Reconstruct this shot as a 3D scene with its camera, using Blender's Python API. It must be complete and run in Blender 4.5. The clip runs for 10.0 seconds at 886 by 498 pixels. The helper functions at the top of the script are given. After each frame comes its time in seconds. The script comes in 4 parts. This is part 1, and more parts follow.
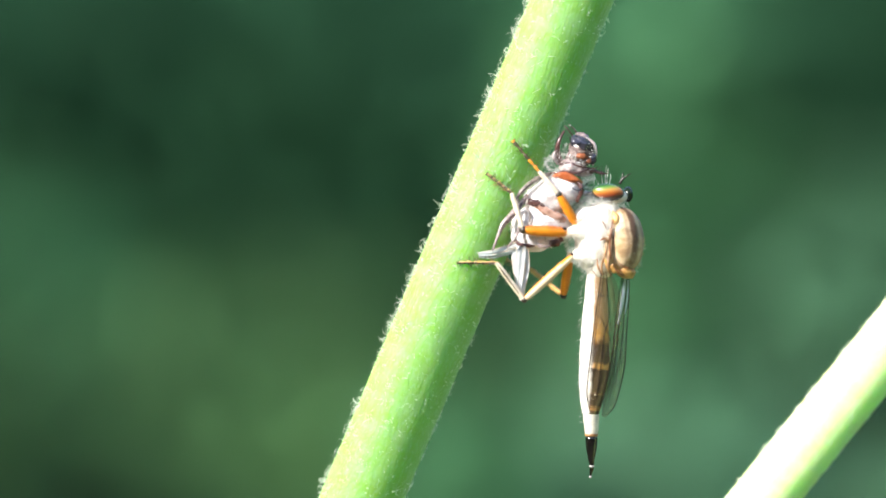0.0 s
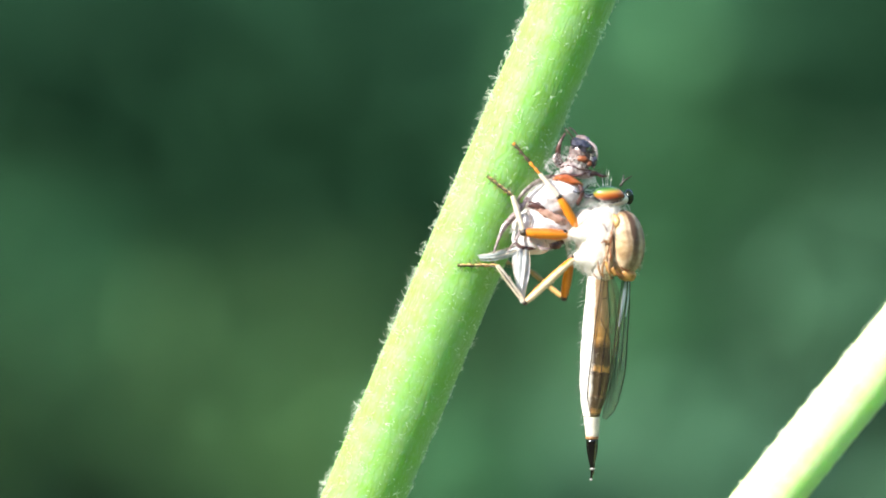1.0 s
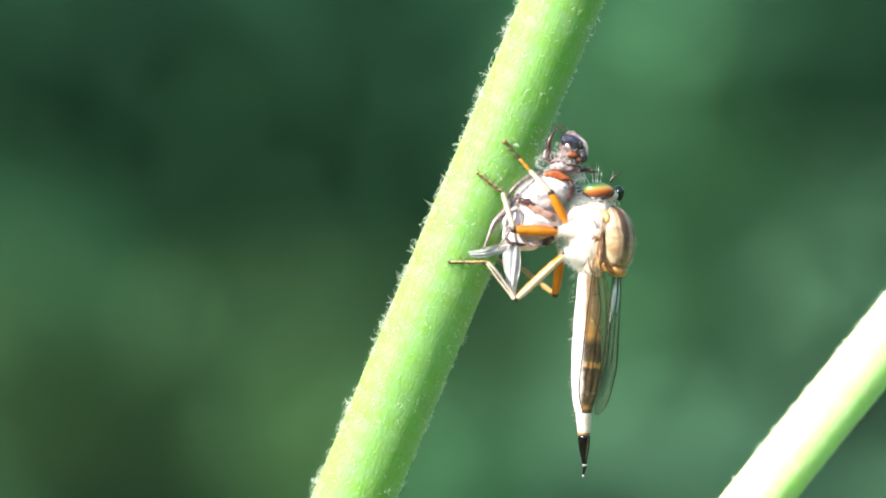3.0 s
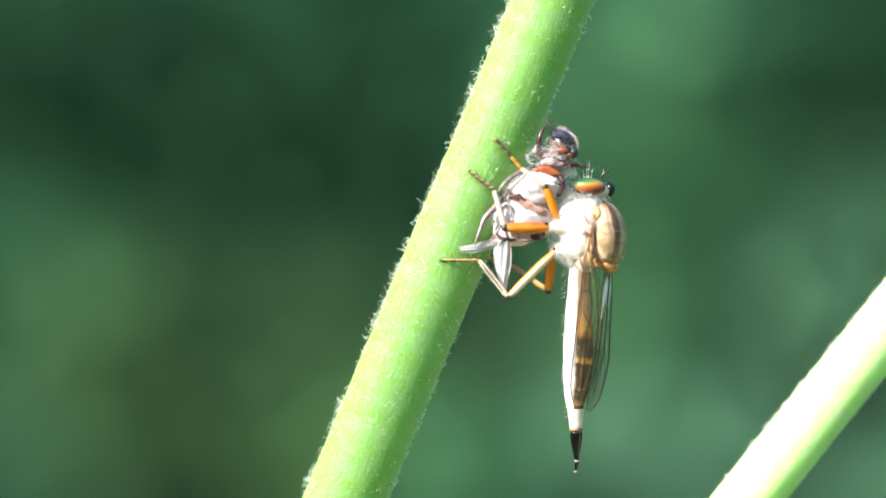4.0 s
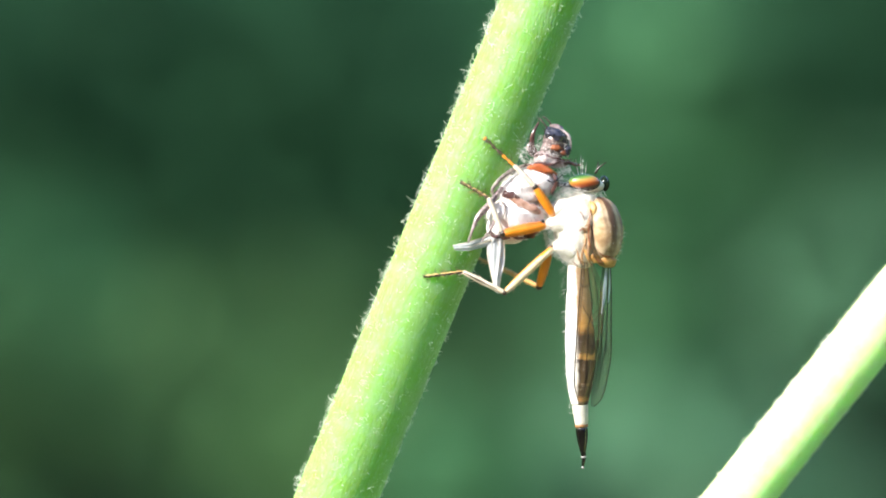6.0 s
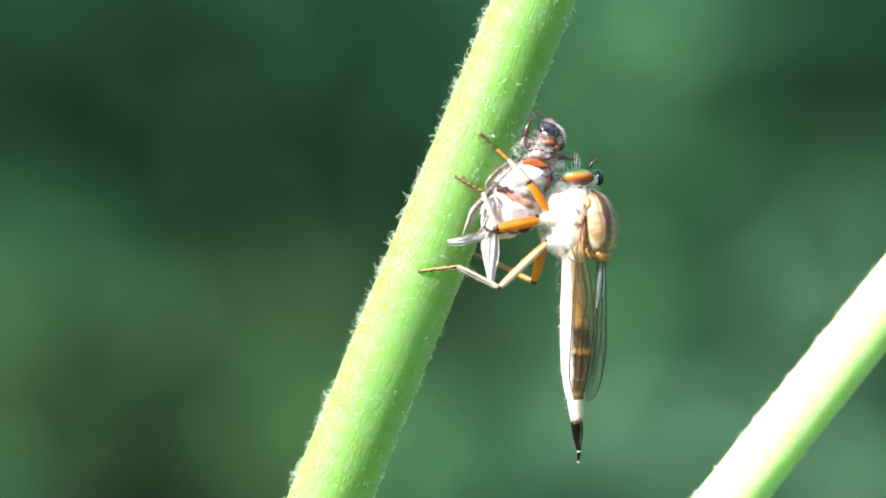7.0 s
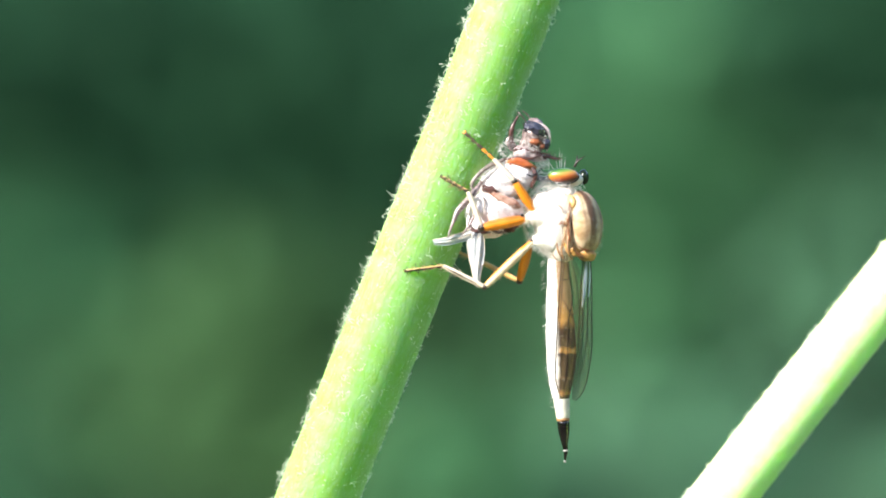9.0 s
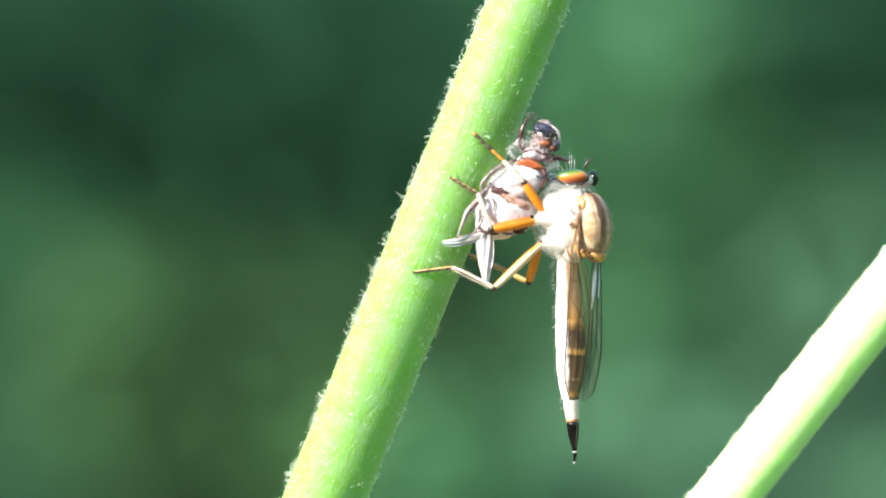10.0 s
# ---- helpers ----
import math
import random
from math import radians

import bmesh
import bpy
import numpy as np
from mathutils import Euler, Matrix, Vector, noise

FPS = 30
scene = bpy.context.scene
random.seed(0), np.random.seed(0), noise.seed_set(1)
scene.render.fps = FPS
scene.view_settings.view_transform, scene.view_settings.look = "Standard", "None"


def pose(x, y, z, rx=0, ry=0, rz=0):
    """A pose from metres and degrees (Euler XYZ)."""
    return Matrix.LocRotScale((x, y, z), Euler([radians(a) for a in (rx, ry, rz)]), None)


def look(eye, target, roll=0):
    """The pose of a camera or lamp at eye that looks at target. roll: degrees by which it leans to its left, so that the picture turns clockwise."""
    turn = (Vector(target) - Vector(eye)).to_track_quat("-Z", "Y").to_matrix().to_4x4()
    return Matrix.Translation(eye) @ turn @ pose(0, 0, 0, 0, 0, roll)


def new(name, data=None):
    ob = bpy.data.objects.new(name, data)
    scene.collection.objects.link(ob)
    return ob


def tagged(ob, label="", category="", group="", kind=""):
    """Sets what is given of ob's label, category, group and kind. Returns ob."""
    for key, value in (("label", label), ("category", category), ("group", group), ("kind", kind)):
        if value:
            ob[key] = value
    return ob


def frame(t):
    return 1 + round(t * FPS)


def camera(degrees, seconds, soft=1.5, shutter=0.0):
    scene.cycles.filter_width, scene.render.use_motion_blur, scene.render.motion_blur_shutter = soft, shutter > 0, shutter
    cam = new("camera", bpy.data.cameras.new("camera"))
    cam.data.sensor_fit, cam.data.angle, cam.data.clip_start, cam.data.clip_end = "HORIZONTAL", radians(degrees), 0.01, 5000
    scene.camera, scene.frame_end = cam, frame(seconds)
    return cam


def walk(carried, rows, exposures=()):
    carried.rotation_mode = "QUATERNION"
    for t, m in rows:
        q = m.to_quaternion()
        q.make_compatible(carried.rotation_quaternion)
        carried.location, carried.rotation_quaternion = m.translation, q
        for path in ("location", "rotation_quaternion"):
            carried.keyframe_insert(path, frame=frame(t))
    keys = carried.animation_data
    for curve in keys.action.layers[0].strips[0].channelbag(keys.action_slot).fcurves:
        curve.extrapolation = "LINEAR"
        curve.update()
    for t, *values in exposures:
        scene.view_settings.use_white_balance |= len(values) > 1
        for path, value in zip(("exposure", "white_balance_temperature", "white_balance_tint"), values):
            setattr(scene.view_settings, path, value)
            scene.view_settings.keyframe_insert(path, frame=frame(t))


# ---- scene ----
# The close world is laid out in millimetres round a point on the main stem:
# x to the right, y away from the camera, z up; MID is where that point stands.
MID = Vector((0.0, 0.0, 0.62))
DIST = 0.21120
cam = camera(20.0, 10.0, soft=1.7)
cam.data.dof.use_dof = True
cam.data.dof.focus_distance = DIST - 0.0018
cam.data.dof.aperture_fstop = 8.3
cam.data.dof.aperture_blades = 0

# seconds, shift of the aim to the side and up (mm), roll (degrees)
PATH = [
    (0.0, 0.058, -0.217, 0.00),
    (0.5, -0.008, -0.146, 0.01),
    (1.0, 0.000, -0.000, -0.00),
    (1.5, 0.078, -0.065, 0.02),
    (2.0, 0.202, -0.112, -0.05),
    (2.5, 0.476, -0.148, -0.11),
    (4.0, 1.475, -0.388, -0.31),
    (4.5, 1.766, -0.388, -0.31),
    (5.0, 1.717, -0.498, -0.38),
    (5.5, 2.025, -0.404, -0.42),
    (7.0, 2.681, -0.964, -0.61),
    (7.5, 3.242, -1.062, -0.74),
    (8.0, 3.622, -1.251, -0.85),
    (8.5, 3.744, -1.163, -0.78),
    (9.0, 3.876, -1.029, -0.93),
    (9.5, 3.039, -0.940, -0.58),
    (10.0, 3.117, -0.904, -0.59),
]


def eye_pose(across, up, roll):
    # a hand-held camera that slips sideways: the far garden hardly shifts
    side, rise = across / 1000, up / 1000
    return look(MID + Vector((side, -DIST, rise)), MID + Vector((side, 0, rise)), roll)


# the automatic exposure opens a little late in the clip
EXPOSURE = 2.13
walk(cam, [(t, eye_pose(a, u, r)) for t, a, u, r in PATH],
     [(t, EXPOSURE + d) for t, d in ((0.0, 0.0), (5.5, 0.0), (7.5, 0.05), (8.5, 0.13), (9.0, 0.16), (10.0, 0.13))])

# ---- light ----
world = bpy.data.worlds.new("world")
scene.world = world
world.use_nodes = True
sky = world.node_tree.nodes.new("ShaderNodeTexSky")
sky.sky_type = "NISHITA"
sky.sun_disc = False
SUN_WAY = Vector((-0.69, -0.50, 0.52)).normalized()   # towards the sun
sky.sun_elevation = math.asin(SUN_WAY.z)
sky.sun_rotation = math.atan2(SUN_WAY.x, SUN_WAY.y)
ground_light = world.node_tree.nodes["Background"]
ground_light.inputs["Strength"].default_value = 0.10
world.node_tree.links.new(sky.outputs[0], ground_light.inputs[0])
sun = new("sun", bpy.data.lights.new("sun", "SUN"))
sun.data.energy, sun.data.angle, sun.data.color = 2.4, radians(0.6), (1.0, 0.98, 0.95)
sun.matrix_world = look((0, 0, 5), Vector((0, 0, 5)) - SUN_WAY)


# ---- materials ----
def material(name, rough=0.5, metal=0.0, spec=0.5):
    m = bpy.data.materials.new(name)
    m.use_nodes = True
    b = m.node_tree.nodes["Principled BSDF"]
    b.inputs["Roughness"].default_value = rough
    b.inputs["Metallic"].default_value = metal
    b.inputs["Specular IOR Level"].default_value = spec
    return m, m.node_tree.nodes, m.node_tree.links, b


def coords(nodes, links, kind="Object", scale=(1, 1, 1)):
    tc = nodes.new("ShaderNodeTexCoord")
    mp = nodes.new("ShaderNodeMapping")
    mp.inputs["Scale"].default_value = scale
    links.new(tc.outputs[kind], mp.inputs[0])
    return mp.outputs[0]


def noise_of(nodes, links, vec, scale, detail=3, rough=0.55):
    n = nodes.new("ShaderNodeTexNoise")
    n.inputs["Scale"].default_value = scale
    n.inputs["Detail"].default_value = detail
    n.inputs["Roughness"].default_value = rough
    links.new(vec, n.inputs["Vector"])
    return n.outputs[0]


def ramp(nodes, links, fac, stops):
    r = nodes.new("ShaderNodeValToRGB")
    els = r.color_ramp.elements
    while len(els) < len(stops):
        els.new(0.5)
    for e, (p, c) in zip(els, stops):
        e.position, e.color = p, (*c, 1)
    links.new(fac, r.inputs[0])
    return r.outputs[0]


def blend(nodes, links, fac, a, b, how="MIX"):
    x = nodes.new("ShaderNodeMix")
    x.data_type, x.blend_type = "RGBA", how
    for value, slot in ((fac, 0), (a, 6), (b, 7)):
        if isinstance(value, (int, float)):
            x.inputs[slot].default_value = value
        elif isinstance(value, tuple):
            x.inputs[slot].default_value = (*value, 1)
        else:
            links.new(value, x.inputs[slot])
    return x.outputs[2]


def bump(nodes, links, b, height, strength, distance):
    k = nodes.new("ShaderNodeBump")
    k.inputs["Strength"].default_value = strength
    k.inputs["Distance"].default_value = distance
    links.new(height, k.inputs["Height"])
    links.new(k.outputs[0], b.inputs["Normal"])


def mottled(name, low, high, size, rough=0.5, grain=0.3, spec=0.5, sheen=0.0, through_light=0.0):
    """Two-scale mottle between two colours; size is the larger blotch in mm."""
    m, n, l, b = material(name, rough, 0.0, spec)
    vec = coords(n, l)
    big = noise_of(n, l, vec, 1000.0 / size, 3)
    fine = noise_of(n, l, vec, 6000.0 / size, 2)
    c = ramp(n, l, big, [(0.32, low), (0.68, high)])
    c = blend(n, l, grain, c, ramp(n, l, fine, [(0.3, low), (0.7, high)]), "MIX")
    l.new(c, b.inputs["Base Color"])
    bump(n, l, b, fine, 0.5, size * 0.00003)
    if sheen:
        b.inputs["Sheen Weight"].default_value = sheen
    if through_light:
        b.inputs["Subsurface Weight"].default_value = through_light
        b.inputs["Subsurface Radius"].default_value = (0.0006, 0.0006, 0.0003)
    return m


def stem_material(name, pale, green, blot, glow, share):
    """Waxy, finely ribbed skin over watery green flesh that lets the light through."""
    m, n, l, b = material(name, 0.58, 0.0, 1.0)
    streak = noise_of(n, l, coords(n, l, "UV", (1.0, 0.13, 1)), 2.2, 5, 0.65)
    cross = noise_of(n, l, coords(n, l, "UV", (0.22, 0.75, 1)), 1.1, 4, 0.6)
    fleck = noise_of(n, l, coords(n, l, "UV", (1.0, 0.45, 1)), 3.4, 2, 0.5)
    c = ramp(n, l, streak, [(0.25, green), (0.75, pale)])
    c = blend(n, l, ramp(n, l, cross, [(0.42, (0, 0, 0)), (0.68, (0.6, 0.6, 0.6))]), c, blot)
    c = blend(n, l, ramp(n, l, fleck, [(0.53, (0, 0, 0)), (0.66, (0.75, 0.75, 0.75))]), c, blot)
    l.new(c, b.inputs["Base Color"])
    b.inputs["Sheen Weight"].default_value = 1.0
    b.inputs["Sheen Roughness"].default_value = 0.45
    b.inputs["Sheen Tint"].default_value = (0.88, 0.93, 1.0, 1.0)
    flesh = n.new("ShaderNodeSubsurfaceScattering")
    flesh.falloff = "RANDOM_WALK"
    l.new(blend(n, l, 0.2, glow, c), flesh.inputs["Color"])
    flesh.inputs["Scale"].default_value = 1.0
    flesh.inputs["Radius"].default_value = (0.0055, 0.0085, 0.0003)
    mix = n.new("ShaderNodeMixShader")
    mix.inputs[0].default_value = share
    l.new(b.outputs[0], mix.inputs[1])
    l.new(flesh.outputs[0], mix.inputs[2])
    l.new(mix.outputs[0], n["Material Output"].inputs["Surface"])
    bump(n, l, b, blend(n, l, 0.75, streak, fleck), 0.7, 0.0002)
    l.new(b.inputs["Normal"].links[0].from_socket, flesh.inputs["Normal"])
    return m


def membrane_material(name, tint, clear, rough=0.12):
    m, n, l, b = material(name, rough, 0.0, 0.6)
    vec = coords(n, l)
    c = ramp(n, l, noise_of(n, l, vec, 420, 3), [(0.3, tuple(0.6 * v for v in tint)), (0.7, tint)])
    l.new(c, b.inputs["Base Color"])
    see = n.new("ShaderNodeBsdfTransparent")
    l.new(blend(n, l, 0.12, (1, 1, 1), c), see.inputs[0])
    mix = n.new("ShaderNodeMixShader")
    l.new(ramp(n, l, noise_of(n, l, vec, 900, 2), [(0.3, (clear - 0.1,) * 3), (0.7, (clear + 0.1,) * 3)]), mix.inputs[0])
    l.new(b.outputs[0], mix.inputs[1])
    l.new(see.outputs[0], mix.inputs[2])
    l.new(mix.outputs[0], n["Material Output"].inputs["Surface"])
    bump(n, l, b, noise_of(n, l, vec, 1500, 2), 0.3, 0.00002)
    return m


def leaf_material(name, low, high):
    m, n, l, b = material(name, 0.8, 0.0, 0.12)
    geo = n.new("ShaderNodeNewGeometry")
    vec = coords(n, l)
    c = ramp(n, l, geo.outputs["Random Per Island"], [(0.0, low), (1.0, high)])
    c = blend(n, l, 0.35, c, ramp(n, l, noise_of(n, l, vec, 40, 2), [(0.3, low), (0.7, high)]))
    l.new(c, b.inputs["Base Color"])
    return m


def abdomen_material():
    """Silvery white pile on the belly, brown bands with rusty hind edges on the back."""
    m, n, l, b = material("abdomen_cuticle", 0.45, 0.0, 0.4)
    uv = n.new("ShaderNodeTexCoord")
    sep = n.new("ShaderNodeSeparateXYZ")
    l.new(uv.outputs["UV"], sep.inputs[0])
    vec = coords(n, l)
    wob = noise_of(n, l, vec, 900, 3)
    along = n.new("ShaderNodeMath")
    along.operation = "MULTIPLY_ADD"
    along.inputs[1].default_value = 0.05
    l.new(wob, along.inputs[0])
    l.new(sep.outputs[1], along.inputs[2])
    tan, umber, gold = (0.30, 0.205, 0.115), (0.030, 0.015, 0.011), (0.46, 0.22, 0.045)
    brown = ramp(n, l, along.outputs[0], [(0.0, tan), (0.36, (0.28, 0.165, 0.075)), (0.49, gold), (0.55, umber), (0.63, umber), (0.642, gold), (0.662, gold), (0.672, umber),
                                          (0.80, (0.036, 0.019, 0.014)), (0.815, (0.12, 0.065, 0.04)), (0.83, umber), (0.93, umber), (0.98, (0.30, 0.13, 0.04)), (1.0, umber)])
    side = n.new("ShaderNodeMath")
    side.operation = "MULTIPLY_ADD"
    side.inputs[1].default_value = 0.10
    l.new(wob, side.inputs[0])
    l.new(sep.outputs[0], side.inputs[2])
    white = ramp(n, l, noise_of(n, l, vec, 2200, 2), [(0.3, (0.66, 0.61, 0.52)), (0.7, (0.82, 0.79, 0.72))])
    where = ramp(n, l, side.outputs[0], [(0.30, (1, 1, 1)), (0.36, (0, 0, 0)), (0.742, (0, 0, 0)), (0.785, (1, 1, 1))])
    l.new(blend(n, l, where, white, brown), b.inputs["Base Color"])
    bump(n, l, b, noise_of(n, l, vec, 3000, 2), 0.4, 0.00003)
    return m


def thorax_back_material():
    """Tan dust with dark brown stripes running from neck to tail."""
    m, n, l, b = material("thorax_back", 0.6, 0.0, 0.2)
    uv = n.new("ShaderNodeTexCoord")
    sep = n.new("ShaderNodeSeparateXYZ")
    l.new(uv.outputs["UV"], sep.inputs[0])
    vec = coords(n, l)
    wob = n.new("ShaderNodeMath")
    wob.operation = "MULTIPLY_ADD"
    wob.inputs[1].default_value = 0.05
    l.new(noise_of(n, l, vec, 700, 3), wob.inputs[0])
    l.new(sep.outputs[0], wob.inputs[2])
    tan = ramp(n, l, noise_of(n, l, vec, 650, 5, 0.65), [(0.34, (0.36, 0.225, 0.10)), (0.68, (0.72, 0.56, 0.37))])
    g = lambda v: (v, v, v)
    dark = ramp(n, l, wob.outputs[0], [(0.0, g(0)), (0.10, g(0.8)), (0.19, g(0.0)), (0.765, g(0.0)), (0.79, g(0.55)), (0.815, g(0.2)), (0.832, g(0.95)), (0.880, g(0.95)),
                                      (0.91, g(0.15)), (0.945, g(0.2)), (0.955, g(0.8)), (0.965, g(0.8)), (0.98, g(0.1)), (1.0, g(0))])
    fade = ramp(n, l, sep.outputs[1], [(0.0, g(1)), (0.5, g(0.95)), (0.72, g(0.55)), (1.0, g(0.2))])
    dark = blend(n, l, 1.0, dark, fade, "MULTIPLY")
    patch = noise_of(n, l, coords(n, l, "Object", (0.6, 1, 1.5)), 900, 3)
    tan = blend(n, l, ramp(n, l, patch, [(0.48, g(0)), (0.62, g(0.45))]), tan, (0.15, 0.075, 0.028))
    l.new(blend(n, l, dark, tan, (0.060, 0.022, 0.011)), b.inputs["Base Color"])
    b.inputs["Sheen Weight"].default_value = 0.05
    bump(n, l, b, noise_of(n, l, vec, 4000, 2), 0.4, 0.00003)
    return m


def eye_material():
    """Faceted eye: red-orange below, with a green upper margin."""
    m, n, l, b = material("compound_eye", 0.35, 0.0, 0.6)
    uv = n.new("ShaderNodeTexCoord")
    sep = n.new("ShaderNodeSeparateXYZ")
    l.new(uv.outputs["Object"], sep.inputs[0])
    lift = n.new("ShaderNodeMath")
    lift.operation = "MULTIPLY_ADD"
    lift.inputs[1].default_value = 760.0
    lift.inputs[2].default_value = 0.40
    l.new(sep.outputs[2], lift.inputs[0])
    tilt = n.new("ShaderNodeMath")
    tilt.operation = "MULTIPLY_ADD"
    tilt.inputs[1].default_value = -130.0
    l.new(sep.outputs[0], tilt.inputs[0])
    l.new(lift.outputs[0], tilt.inputs[2])
    lift = tilt
    c = ramp(n, l, lift.outputs[0], [(0.08, (0.04, 0.010, 0.006)), (0.17, (0.30, 0.035, 0.010)), (0.36, (0.42, 0.11, 0.02)), (0.57, (0.42, 0.22, 0.035)), (0.69, (0.17, 0.22, 0.03)), (0.84, (0.04, 0.13, 0.02)), (0.96, (0.015, 0.06, 0.01))])
    l.new(c, b.inputs["Base Color"])
    cells = n.new("ShaderNodeTexVoronoi")
    cells.inputs["Scale"].default_value = 14000
    l.new(uv.outputs["Object"], cells.inputs["Vector"])
    bump(n, l, b, cells.outputs["Distance"], 0.35, 0.00002)
    b.inputs["Coat Weight"].default_value = 0.12
    return m


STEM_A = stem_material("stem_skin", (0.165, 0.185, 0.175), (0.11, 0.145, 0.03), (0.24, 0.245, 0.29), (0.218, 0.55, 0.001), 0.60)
# the second stem's stronger sun glare is put into this paler skin colour
STEM_B = stem_material("stem_skin_glare", (0.72, 0.78, 0.70), (0.62, 0.70, 0.50), (0.80, 0.83, 0.80), (0.50, 0.88, 0.001), 0.62)
HAIR = mottled("stem_hair", (0.58, 0.68, 0.46), (0.84, 0.87, 0.76), 3, 0.45)
WHITE_PILE = mottled("white_pile", (0.62, 0.54, 0.41), (0.87, 0.83, 0.73), 0.7, 0.7, grain=0.5)
PILE_HAIR = mottled("pile_hair", (0.78, 0.74, 0.66), (0.90, 0.88, 0.83), 1.0, 0.5)
HONEY = mottled("honey_leg", (0.56, 0.36, 0.15), (0.80, 0.64, 0.42), 1.0, 0.35)
ORANGE = mottled("orange_leg", (0.62, 0.18, 0.009), (0.78, 0.27, 0.016), 1.0, 0.32)
RUST_LEG = mottled("rusty_leg", (0.40, 0.10, 0.01), (0.62, 0.20, 0.02), 1.0, 0.35)
AMBER = mottled("amber_leg", (0.48, 0.27, 0.08), (0.70, 0.46, 0.18), 1.0, 0.35)
PALE_LEG = mottled("pale_leg", (0.52, 0.40, 0.26), (0.76, 0.66, 0.50), 1.0, 0.38)
DARK_LEG = mottled("dark_leg", (0.006, 0.005, 0.004), (0.045, 0.028, 0.014), 0.5, 0.35)
PREY_EYE = mottled("prey_eye", (0.004, 0.004, 0.007), (0.06, 0.055, 0.075), 0.3, 0.12, grain=0.5, spec=0.8)
PREY_NECK = mottled("prey_neck", (0.14, 0.07, 0.06), (0.74, 0.62, 0.58), 0.45, 0.3)
DARK_HEAD = mottled("prey_head", (0.012, 0.007, 0.007), (0.46, 0.34, 0.31), 0.32, 0.25, spec=0.7)
SCUTE = mottled("amber_plate", (0.30, 0.12, 0.025), (0.66, 0.38, 0.12), 0.6, 0.4)
HINGE = mottled("hinge_shell", (0.14, 0.06, 0.02), (0.42, 0.22, 0.075), 0.6, 0.4)
GREY_LEG = mottled("prey_leg", (0.025, 0.016, 0.012), (0.34, 0.28, 0.23), 0.45, 0.4)
BLACK = mottled("black_shell", (0.002, 0.002, 0.002), (0.008, 0.006, 0.005), 0.8, 0.10, spec=0.8)
RUST = mottled("rusty_shell", (0.11, 0.026, 0.010), (0.36, 0.11, 0.035), 0.4, 0.35)
BROWN = mottled("brown_shell", (0.020, 0.009, 0.007), (0.13, 0.058, 0.048), 0.5, 0.22, spec=0.7)
TAIL = mottled("tail_skin", (0.40, 0.34, 0.26), (0.72, 0.66, 0.56), 0.6, 0.35)
GREYISH = mottled("grey_ring", (0.24, 0.22, 0.20), (0.46, 0.43, 0.39), 0.8, 0.4)
BEE_PILE = mottled("prey_pile", (0.76, 0.65, 0.62), (0.92, 0.87, 0.85), 0.6, 0.7, grain=0.6)
FOOT = mottled("foot_joints", (0.010, 0.008, 0.005), (0.13, 0.085, 0.035), 0.4, 0.4)
COLLAR = mottled("collar_plate", (0.27, 0.055, 0.015), (0.50, 0.15, 0.045), 0.5, 0.3)
BAND = mottled("prey_band", (0.22, 0.075, 0.03), (0.66, 0.44, 0.34), 0.5, 0.4)
ABDOMEN = abdomen_material()
BACK = thorax_back_material()
EYE = eye_material()
# the far eye's shade is put into this dark colour
SHADE_EYE = mottled("shaded_eye", (0.004, 0.008, 0.004), (0.016, 0.028, 0.010), 0.6, 0.25, spec=0.3)
AMBER_WING = membrane_material("amber_membrane", (0.32, 0.23, 0.10), 0.80, 0.2)
CLEAR_WING = membrane_material("clear_membrane", (0.36, 0.36, 0.22), 0.56, 0.1)
# the far wing's bluish reflection, put into a pale membrane colour
GLINT_WING = membrane_material("glint_membrane", (0.66, 0.74, 0.80), 0.45, 0.2)
WHITE_WING = membrane_material("pale_membrane", (0.82, 0.82, 0.78), 0.24, 0.4)
VEIN = mottled("wing_vein", (0.004, 0.003, 0.002), (0.020, 0.011, 0.006), 0.8, 0.4, spec=0.25)


# ---- shape tools ----
HOME = {}


def mm(p):
    return Vector(p) / 1000


def part(name, bm, mat, parent, label="", at=None, smooth=True, under=None, second=None):
    """One mesh object under a thing or part; at: its own origin, in mm; under: the material of its underside."""
    if under:
        bm.normal_update()
        for f in bm.faces:
            f.material_index = 1 if f.normal.z < -0.52 else 0
    base = HOME[parent] if parent else Vector((0, 0, 0))
    home = Vector(at) if at is not None else base.copy()
    bmesh.ops.translate(bm, verts=bm.verts, vec=-mm(home))
    me = bpy.data.meshes.new(name)
    bm.to_mesh(me)
    bm.free()
    if smooth:
        me.shade_smooth()
    me.materials.append(mat)
    if under or second:
        me.materials.append(under or second)
    ob = new(name, me)
    ob.parent = parent
    ob.location = mm(home - base) if parent else MID + mm(home)
    HOME[ob] = home
    if label:
        tagged(ob, label)
    return ob


def thing(name, at, label, category, group=""):
    ob = new(name)
    ob.empty_display_size = 0.002
    ob.location = MID + mm(at)
    HOME[ob] = Vector(at)
    return tagged(ob, label, category, group)


def spline(pts, steps):
    """Catmull-Rom through rows of numbers."""
    a = [np.array(p, float) for p in pts]
    a = [2 * a[0] - a[1], *a, 2 * a[-1] - a[-2]]
    out = []
    for i in range(1, len(a) - 2):
        p0, p1, p2, p3 = a[i - 1:i + 3]
        for k in range(steps):
            t = k / steps
            out.append(0.5 * (2 * p1 + (p2 - p0) * t + (2 * p0 - 5 * p1 + 4 * p2 - p3) * t * t + (3 * p1 - p0 - 3 * p2 + p3) * t ** 3))
    out.append(a[-2])
    return out


